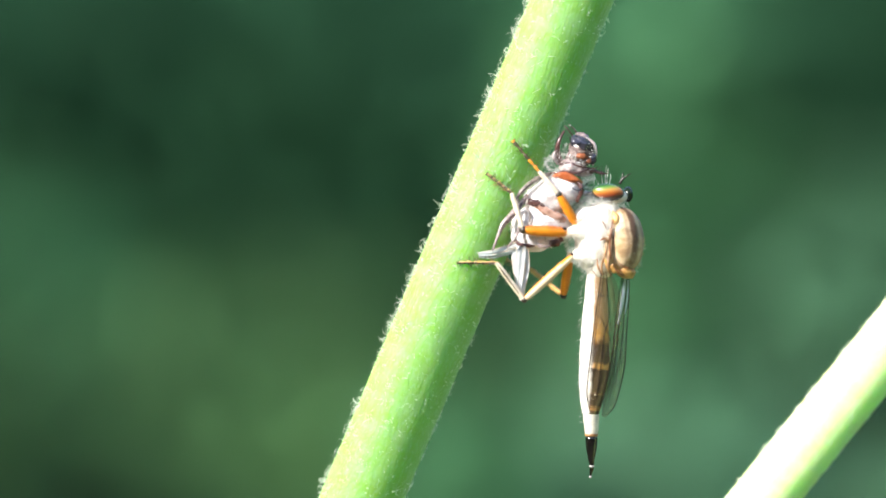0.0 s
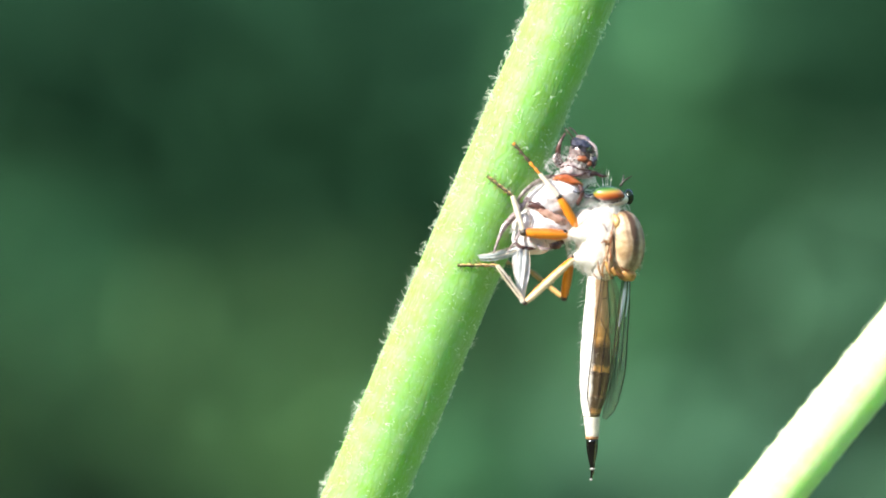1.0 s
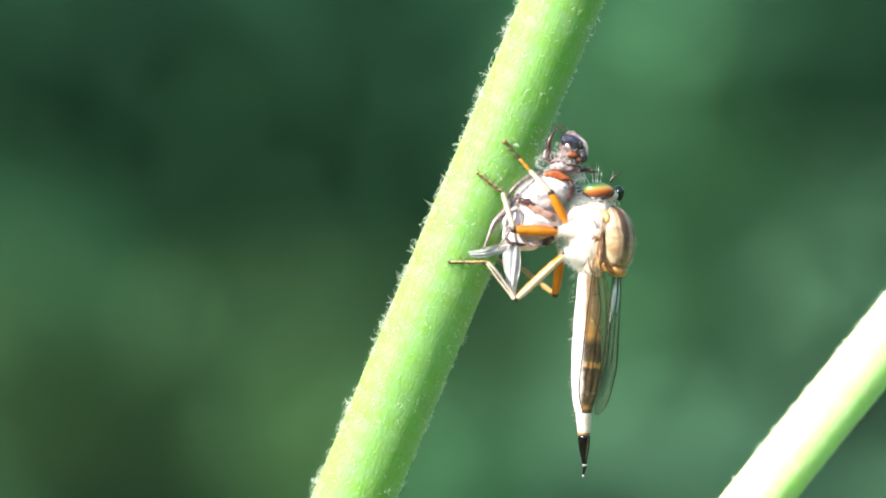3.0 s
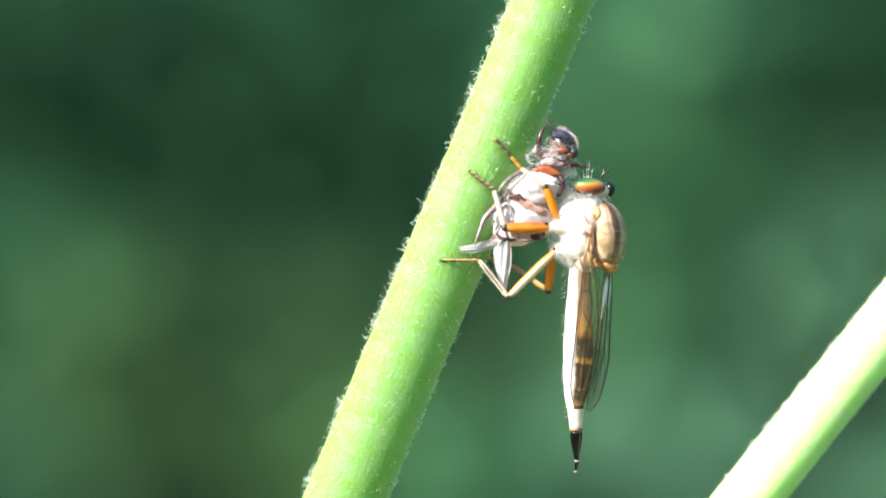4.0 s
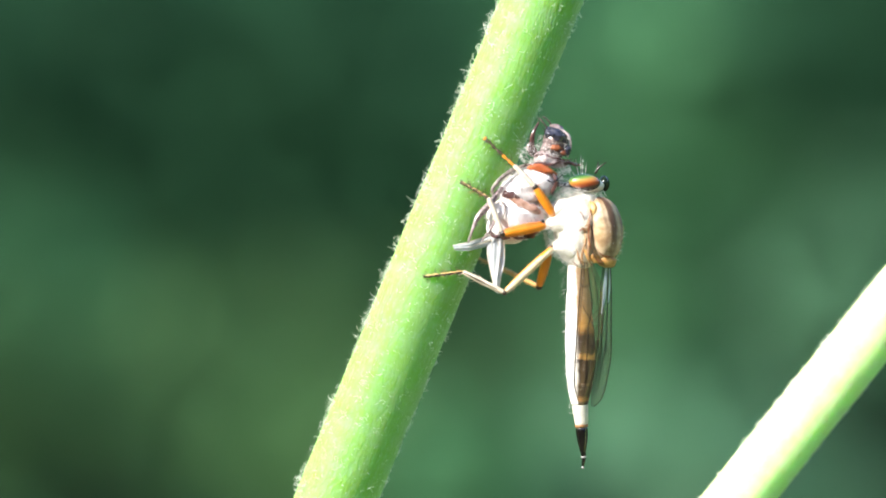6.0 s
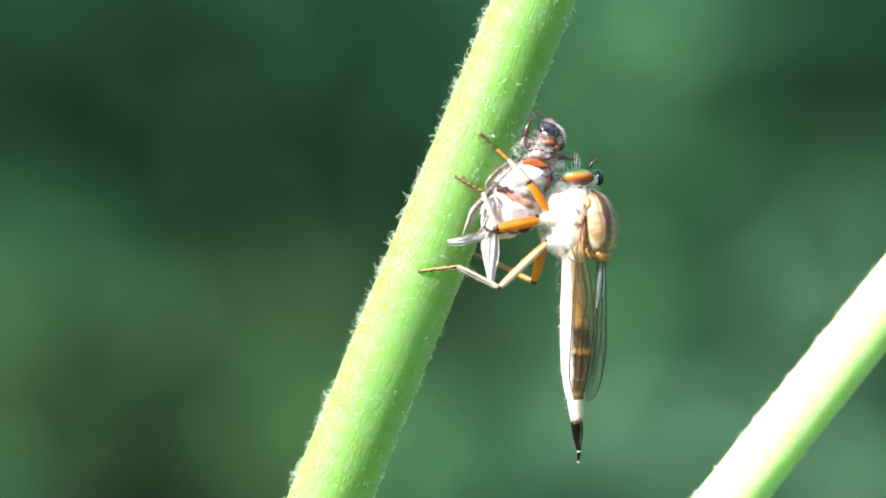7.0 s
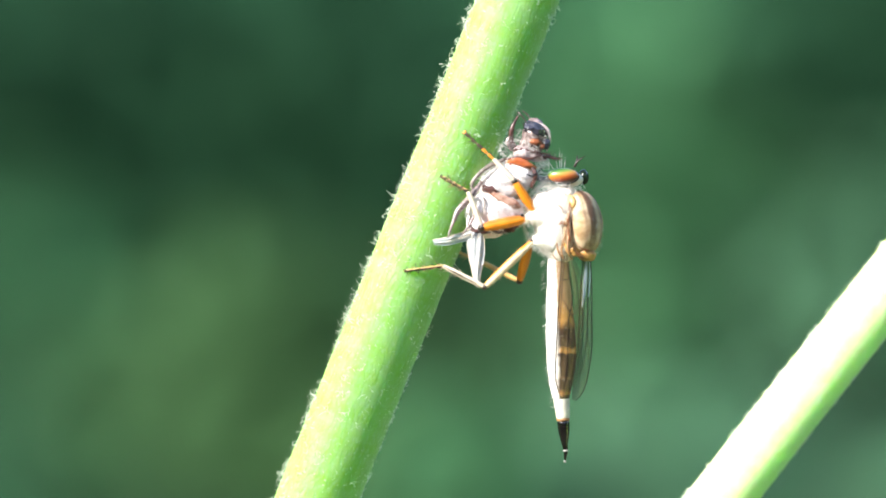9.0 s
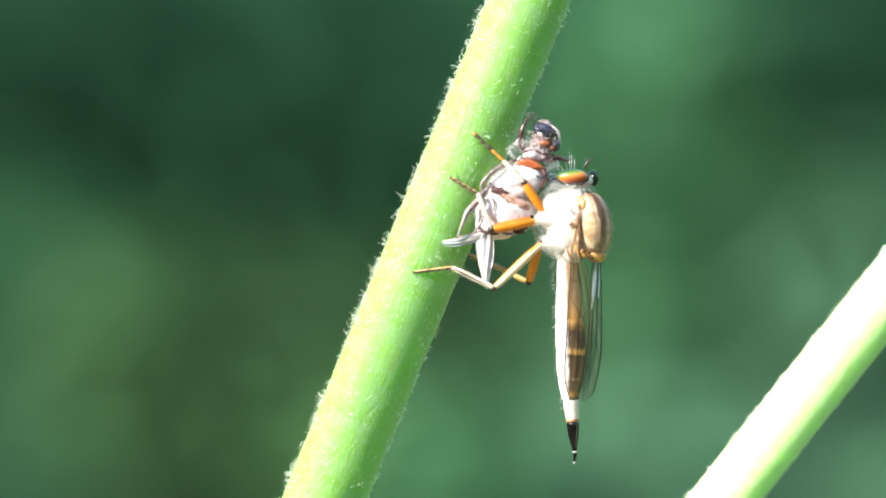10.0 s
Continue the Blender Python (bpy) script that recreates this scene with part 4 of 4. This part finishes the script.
def bee():
    for pts, r in (([(10.72, -3.99, 4.80), (11.18, -4.08, 4.61), (11.65, -3.99, 4.89), (12.03, -3.80, 5.27)], 0.05), ([(11.09, -3.99, 4.43), (11.46, -4.08, 4.70), (12.12, -3.90, 4.71)], 0.04)):
        bm = bmesh.new()
        loft(bm, [(*p, r) for p in pts], 8, 4)
        part("feeler", bm, BLACK, prey)
    bm = bmesh.new()
    blob(bm, (8.97, -2.28, 4.18), (2.15, 1.7, 1.4), -20, 32, 0.22)
    blob(bm, (10.14, -2.38, 4.74), (1.5, 1.5, 1.25), 0, 20, 0.1)
    thorax = part("thorax", bm, BEE_PILE, prey, "thorax thick with whitish fur")
    wool = fur((9.21, -2.28, 4.37), (2.3, 1.8, 1.55), 1500, 0.34, 0.018, rng_prey, turn=-20, keep=lambda n: n.y < 0.5)
    tagged(part("fuzz", wool, PILE_HAIR, thorax), kind="stuff")
    bm = bmesh.new()
    loft(bm, [(9.17, -3.14, 5.76, 0.1, 0.15), (9.63, -3.42, 5.89, 0.22, 0.3), (10.37, -3.56, 5.74, 0.4, 0.3), (11.02, -3.52, 5.51, 0.22, 0.28), (11.59, -3.33, 5.28, 0.1, 0.1)], 18, 6, 0.4)
    part("collar", bm, COLLAR, prey, "rusty red collar plate")
    bm = bmesh.new()
    blob(bm, (8.27, -2.19, 1.83), (2.4, 1.8, 1.65), 8, 36, 0.14)
    blob(bm, (7.34, -2.00, 0.75), (1.7, 1.5, 1.2), 20, 22, 0.06)
    abdomen = part("abdomen", bm, BEE_PILE, prey, "rounded whitish abdomen with rusty bands")
    for pts, mat in (([((7.05, -3.71, 3.69), 0.14), ((7.74, -3.90, 3.59), 0.2), ((8.44, -3.90, 3.22), 0.12)], BROWN),
                     ([((7.65, -3.90, 3.40), 0.08), ((8.30, -3.99, 3.03), 0.16), ((9.13, -3.99, 2.61), 0.24), ((9.70, -3.90, 2.33), 0.22), ((10.18, -3.61, 2.05), 0.1)], BAND),
                     ([((5.99, -3.14, 0.51), 0.07), ((6.45, -3.33, 0.14), 0.1), ((7.20, -3.42, 0.05), 0.1), ((7.67, -3.33, 0.09), 0.06)], BROWN),
                     ([((8.79, -3.33, 0.23), 0.15), ((9.39, -3.42, 0.37), 0.22), ((10.01, -3.23, 0.61), 0.12)], BROWN)):
        bm = bmesh.new()
        loft(bm, [(p[0], p[1] + 0.12, p[2], r * 1.5, r * 0.3) for p, r in pts], 14, 6, 0.8)
        part("band", bm, mat, abdomen)
    wool = fur((8.27, -2.19, 1.74), (2.5, 1.87, 1.72), 1400, 0.32, 0.017, rng_prey, keep=lambda n: n.y < 0.5)
    tagged(part("fuzz", wool, PILE_HAIR, abdomen), kind="stuff")
    wool = fur((8.65, -2.28, 2.87), (2.7, 1.85, 2.6), 230, 0.42, 0.024, rng_prey, keep=lambda n: n.y < 0.2)
    tagged(part("dark_hairs", wool, BROWN, abdomen, "scattered brown hairs"), kind="stuff")
    # head
    bm = bmesh.new()
    blob(bm, (11.51, -2.38, 8.13), (1.05, 1.0, 1.15), 20, 24, 0.34)
    blob(bm, (10.81, -2.28, 7.38), (0.6, 0.7, 0.55), 0, 16, 0.2)
    blob(bm, (11.82, -2.56, 7.18), (0.6, 0.6, 0.5), 0, 16, 0.2)
    head = part("head", bm, DARK_HEAD, prey, "glossy dark head")
    bm = bmesh.new()
    blob(bm, (11.48, -2.95, 8.50), (0.90, 0.66, 0.54), 24, 24, 0.45)
    part("eye", bm, PREY_EYE, head, "glossy blue-black eye")
    bm = bmesh.new()
    blob(bm, (12.46, -2.90, 7.26), (0.36, 0.4, 0.46), 15, 16, 0.2)
    part("eye", bm, PREY_EYE, head, "glossy blue-black eye")
    bm = bmesh.new()
    blob(bm, (11.55, -3.30, 7.43), (0.42, 0.3, 0.28), 10, 16, 0.5)
    blob(bm, (12.12, -3.15, 7.07), (0.26, 0.25, 0.2), -20, 14, 0.5)
    part("jaw", bm, RUST, head, "rusty red jaw")
    bm = bmesh.new()
    loft(bm, [(12.09, -2.90, 8.95, 0.05), (12.51, -2.95, 8.57, 0.13), (12.74, -2.90, 7.96, 0.13), (12.70, -2.80, 7.27, 0.10), (12.47, -2.80, 6.66, 0.05)], 10, 5, 0.5)
    part("face_stripe", bm, PREY_NECK, head, "pale downy stripe on the face")
    bm = bmesh.new()
    for x, z, u, w in ((10.1, 8.2, -0.5, 0.4), (10.2, 7.7, -0.7, 0.1), (10.0, 7.2, -0.6, -0.3), (9.6, 6.9, -0.5, 0.3), (9.3, 6.5, -0.6, 0.1), (9.1, 6.3, -0.3, -0.5),
                       (10.6, 8.8, -0.4, 0.5), (12.5, 6.3, 0.5, 0.3), (12.9, 6.2, 0.4, 0.5), (11.9, 6.7, 0.5, 0.2), (10.9, 6.9, 0.5, -0.2), (10.3, 6.6, 0.6, -0.1)):
        hair(bm, (x, -3.2, z), (x + u, -3.5, z + w), 0.05, bend=(0.06, 0, 0.08))
    for k in range(70):
        g, h = rng_prey.uniform(0, 6.28), rng_prey.uniform(0.3, 1.0)
        root = Vector((11.35 + 1.05 * h * math.cos(g), -3.1 - 0.3 * (1 - h), 7.55 + 1.05 * h * math.sin(g)))
        hair(bm, root, root + Vector((rng_prey.uniform(-0.35, 0.35), -0.25, rng_prey.uniform(-0.35, 0.3))), 0.035)
    tagged(part("bristles", bm, DARK_LEG, head, "dark bristles"), kind="stuff")
    wool = fur((11.17, -2.47, 7.75), (1.1, 1.0, 1.1), 150, 0.3, 0.014, rng_prey, keep=lambda n: n.y < 0.4)
    tagged(part("fuzz", wool, PILE_HAIR, head), kind="stuff")
    wool = fur((11.73, -2.56, 7.84), (1.08, 1.0, 1.15), 90, 0.2, 0.014, rng_prey, keep=lambda n: n.x > 0.1 and n.y < 0.4)
    tagged(part("cheek_fuzz", wool, PILE_HAIR, head, "white hairs on the cheek"), kind="stuff")
    wool = fur((10.22, -2.66, 6.89), (1.6, 1.0, 0.7), 420, 0.42, 0.015, rng_prey, keep=lambda n: n.y < 0.4)
    tagged(part("collar_fuzz", wool, PILE_HAIR, head, "white hairs round the neck"), kind="stuff")
    for pts in ([(10.97, -2.85, 8.95), (10.49, -2.94, 9.60), (10.13, -2.75, 9.99)], [(11.27, -2.38, 9.16), (11.00, -2.19, 9.73), (10.53, -2.09, 10.11)]):
        bm = bmesh.new()
        loft(bm, [(*p, 0.055) for p in pts], 8, 4)
        part("antenna", bm, BROWN, head)
    bm = bmesh.new()
    loft(bm, [(9.77, -2.38, 6.62, 0.4, 0.5), (10.33, -2.47, 6.62, 0.75, 0.9), (11.17, -2.56, 6.43, 0.6, 0.9), (11.92, -2.56, 6.19, 0.42, 0.6), (12.49, -2.47, 6.06, 0.12, 0.2)], 16, 5, 0.35)
    part("neck", bm, PREY_NECK, prey, "pinkish brown neck")
    # wings: crumpled pale strips
    left = [(5.76, -2.95, 0.05), (5.76, -3.05, -1.08), (5.90, -3.10, -2.11), (6.13, -3.10, -3.23), (6.41, -3.05, -4.45)]
    right = [(7.11, -3.10, 0.05), (7.20, -3.30, -1.08), (7.15, -3.30, -2.10), (6.88, -3.20, -3.32), (6.69, -3.10, -4.59)]
    wing = part("wing", wing_sheet(left, right, 0.3, 0.12), WHITE_WING, prey, "crumpled whitish wing hanging down")
    for line, r in ((left, 0.03), (right, 0.03), ([(6.17, -3.35, 0.05), (6.12, -3.40, -1.36), (6.31, -3.30, -2.99), (6.50, -3.15, -4.35)], 0.022), ([(6.68, -3.40, 0.05), (6.73, -3.45, -1.36), (6.64, -3.35, -2.99), (6.55, -3.15, -4.45)], 0.022)):
        part("vein", vein_lines([line], r), PALE_LEG, wing)
    bm = wing_sheet([(6.61, -2.85, 0.61), (5.43, -3.14, 0.14), (4.02, -3.52, -0.28), (2.89, -3.80, -0.51)],
                       [(6.84, -2.85, -0.23), (5.66, -3.14, -0.66), (4.25, -3.52, -0.98), (3.08, -3.80, -0.98)], cup=0.15, pleat=0.08)
    wing = part("wing", bm, WHITE_WING, prey, "whitish wing lying against the stem")
    for line in [[(6.60, -2.94, 0.56), (5.43, -3.23, 0.09), (4.02, -3.61, -0.33), (2.89, -3.90, -0.56)], [(6.74, -3.04, 0.14), (5.52, -3.33, -0.33), (4.11, -3.71, -0.70)]]:
        part("vein", vein_lines([line], 0.035), PALE_LEG, wing)
    # legs, curled round the body
    for pts, mat in (([((8.95, -2.94, 6.04), 0.16), ((7.53, -3.33, 5.42), 0.2), ((6.26, -3.42, 4.16), 0.14), ((6.45, -3.33, 3.23), 0.08)], GREY_LEG),
                     ([((7.07, -3.14, 4.26), 0.16), ((5.98, -3.42, 2.85), 0.28), ((5.04, -3.61, 1.82), 0.24), ((4.57, -3.80, 0.75), 0.13), ((4.15, -3.90, -0.37), 0.06)], DARK_HEAD),
                     ([((10.14, -2.38, 6.62), 0.2), ((9.57, -2.66, 7.64), 0.25), ((9.65, -2.85, 8.67), 0.18), ((10.13, -2.75, 9.61), 0.08)], BROWN),
                     ([((11.13, -3.33, 3.69), 0.16), ((11.49, -3.61, 4.48), 0.2), ((11.39, -3.61, 5.09), 0.16), ((10.94, -3.42, 5.56), 0.08)], BROWN),
                     ([((8.94, -3.14, 6.04), 0.08), ((10.09, -3.52, 6.17), 0.12), ((11.11, -3.61, 6.07), 0.08), ((12.25, -3.33, 6.41), 0.04)], BROWN),
                     ([((9.65, -2.94, 6.79), 0.08), ((10.38, -3.33, 6.87), 0.12), ((11.50, -3.42, 6.59), 0.08), ((12.68, -3.14, 6.41), 0.04)], BROWN),
                     ([((9.56, -2.75, 6.80), 0.1), ((9.23, -2.85, 7.54), 0.16), ((9.65, -2.85, 8.11), 0.1)], DARK_HEAD),
                     ([((6.45, -3.52, 2.01), 0.06), ((6.25, -3.80, 1.17), 0.12), ((5.78, -3.90, 0.42), 0.1), ((5.32, -3.80, -0.23), 0.05)], DARK_HEAD),
                     ([((6.91, -3.71, 3.22), 0.05), ((7.27, -3.99, 2.47), 0.09), ((7.08, -3.99, 1.72), 0.05)], GREY_LEG),
                     ([((7.75, -3.52, 0.23), 0.06), ((8.31, -3.61, 0.00), 0.12), ((8.96, -3.61, 0.05), 0.06)], DARK_HEAD),
                     ([((11.81, -2.85, 6.04), 0.12), ((12.55, -2.94, 6.23), 0.16), ((13.21, -2.94, 6.04), 0.1), ((13.58, -2.94, 6.04), 0.04)], BROWN)):
        bm = bmesh.new()
        loft(bm, [(*p, r) for p, r in pts], 10, 4, 0.1)
        for k in range(54):
            i = rng_prey.randrange(len(pts) - 1)
            a = Vector(pts[i][0]).lerp(Vector(pts[i + 1][0]), rng_prey.random())
            g = rng_prey.uniform(0, 6.28)
            hair(bm, a, a + Vector((math.cos(g), -0.4, math.sin(g))) * rng_prey.uniform(0.25, 0.5), 0.016)
        part("leg", bm, mat, prey)


bee()


# ---- movement ----
# seconds, shift of the fly across and up (mm), its turn (degrees), shift of the prey across and up (mm)
SWAY = [
    (0.0, 0.00, 0.00, -0.00, 0.00, 0.00),
    (0.5, 0.00, 0.00, -0.00, 0.00, 0.00),
    (1.0, 0.00, 0.00, -0.00, 0.00, 0.00),
    (1.5, 0.00, 0.00, -0.00, 0.00, 0.00),
    (2.0, 0.00, 0.00, -0.00, 0.00, 0.00),
    (2.5, 0.00, 0.00, -0.10, 0.00, 0.00),
    (3.2, -0.03, 0.07, -0.30, -0.03, 0.10),
    (4.0, -0.06, 0.22, -0.41, -0.08, 0.28),
    (4.5, 0.18, 0.37, -1.07, 0.00, 0.30),
    (4.7, 0.26, 0.43, -1.60, 0.05, 0.33),
    (4.8, 0.38, 0.52, -2.50, 0.10, 0.38),
    (4.9, 0.45, 0.57, -2.90, 0.11, 0.39),
    (5.0, 0.46, 0.59, -2.98, 0.11, 0.40),
    (5.5, 0.46, 0.44, -2.79, 0.15, 0.32),
    (7.0, 0.41, 0.40, -2.94, 0.11, 0.30),
    (7.5, 0.38, 0.40, -3.13, 0.08, 0.29),
    (8.0, 0.45, 0.41, -3.03, 0.16, 0.33),
    (8.5, 0.48, 0.44, -3.22, 0.19, 0.33),
    (9.0, 0.40, 0.36, -2.90, 0.12, 0.26),
    (9.5, 0.52, 0.42, -3.18, 0.17, 0.31),
    (10.0, 0.43, 0.43, -3.18, 0.12, 0.29),
]


def planted(leg_set, steps, fly_rows):
    """Keeps a foot on the stem while the body sways. steps: seconds, shift of ankle and of toe (x, z each, mm)."""
    leg, thigh, joint, shin, foot, claw, hip, knee, ankle, toe = leg_set
    flat = lambda v: Vector((v.x, v.z))
    h, k, a, e = flat(hip), flat(knee), flat(ankle), flat(toe)
    l1, l2 = (k - h).length, (a - k).length
    bend = 1 if (k - h).x * (a - h).y - (k - h).y * (a - h).x > 0 else -1
    turn_of = lambda new_way, old_way: math.degrees(math.atan2(old_way.y, old_way.x) - math.atan2(new_way.y, new_way.x))
    rows = {part_: [] for part_ in (thigh, joint, shin, foot, claw)}
    for t, m in fly_rows:
        step = steps[0]
        for s in steps:
            if t >= s[0] - 1e-6:
                step = s
        inv = m.inverted()

        def local(p, dx, dz):
            w = MID + mm((p.x + dx, p.y, p.z + dz))
            q = (inv @ w) * 1000 + Vector(FLY_AT)
            return flat(q)
        a2, e2 = local(ankle, step[1], step[2]), local(toe, step[3], step[4])
        d = a2 - h
        dist = min(max(d.length, abs(l1 - l2) + 0.02), l1 + l2 - 0.02)
        d = d.normalized()
        cosine = (l1 * l1 + dist * dist - l2 * l2) / (2 * l1 * dist)
        off = math.sqrt(max(0.0, 1 - cosine * cosine)) * l1 * bend
        k2 = h + d * (cosine * l1) + Vector((d.y, -d.x)) * off
        a3 = h + d * dist
        r1, r2, r3 = turn_of(k2 - h, k - h), turn_of(a3 - k2, a - k), turn_of(e2 - a3, e - a)
        e3 = a3 + (e2 - a3).normalized() * (e - a).length
        spots = ((thigh, h, hip.y, r1), (joint, k2, knee.y, r1), (shin, k2, knee.y, r2), (foot, a3, ankle.y, r3), (claw, e3, toe.y, r3))
        for part_, p, y, r in spots:
            q = mm(Vector((p.x, y, p.y)) - hip)
            rows[part_].append((t, pose(q.x, q.y, q.z, 0, r, 0)))
    for part_, made in rows.items():
        walk(part_, made)


# seconds, sway of the second stem across (mm)
BREEZE = [(0.0, -0.1), (1.0, 0.0), (2.5, 0.12), (4.0, 0.22), (5.5, 0.25), (7.0, 0.42), (7.5, 0.50), (8.0, 0.89), (8.5, 0.20), (9.0, 0.89), (9.5, -0.09), (10.0, 0.33)]


# seconds, lean of the pale and of the olive bush to the side (degrees)
NOD = [(0.0, 20, -24), (2.5, 20, -22), (3.8, 19, -9), (4.3, 16, -9), (5.0, 3, -19), (5.4, 0, -22), (5.8, 1, -22), (6.8, 11, -16), (7.4, 17, -12), (8.0, 20, -3), (8.5, 20, 0), (9.0, 19, 0), (9.5, 18, -4), (10.0, 18, -8)]


def motions():
    fly_rows, prey_rows = [], []
    for t, ax, up, turn, px, pz in SWAY:
        c = MID + mm(Vector(FLY_AT) + Vector((ax, 0, up)))
        fly_rows.append((t, pose(c.x, c.y, c.z, 0, turn, 0)))
        c = MID + mm(Vector(PREY_AT) + Vector((px, 0, pz)))
        prey_rows.append((t, pose(c.x, c.y, c.z)))
    walk(fly, fly_rows)
    walk(prey, prey_rows)
    walk(pale_bush, [(t, pose(0.137, 1.25, 0, 0, a, 0)) for t, a, b in NOD])
    walk(olive_bush, [(t, pose(-0.118, 1.45, 0, 0, b, 0)) for t, a, b in NOD])
    rest = side_stem.matrix_basis.copy()
    walk(side_stem, [(t, Matrix.Translation(mm((dx, 0, 0))) @ rest) for t, dx in BREEZE])
    still = [(0, 0, 0, 0, 0)]
    planted(LEGS[0], [(0, 0, 0, 0, 0), (4.4, 0.05, 0.1, -0.15, -0.1), (5.0, 0.1, 0.25, -0.15, 0.0)], fly_rows)
    planted(LEGS[1], [(0, 0, 0, 0, 0), (4.8, 0.32, -0.72, -0.05, -0.90)], fly_rows)
    planted(LEGS[2], [(0, 0, 0, 0, 0), (4.8, -0.60, -1.08, -0.81, -1.47)], fly_rows)
    planted(LEGS[3], [(0, 0, 0, 0, 0), (4.8, -0.3, -0.3, -0.5, 0.1)], fly_rows)
    planted(LEGS[4], still, fly_rows)
    planted(LEGS[5], still, fly_rows)


motions()
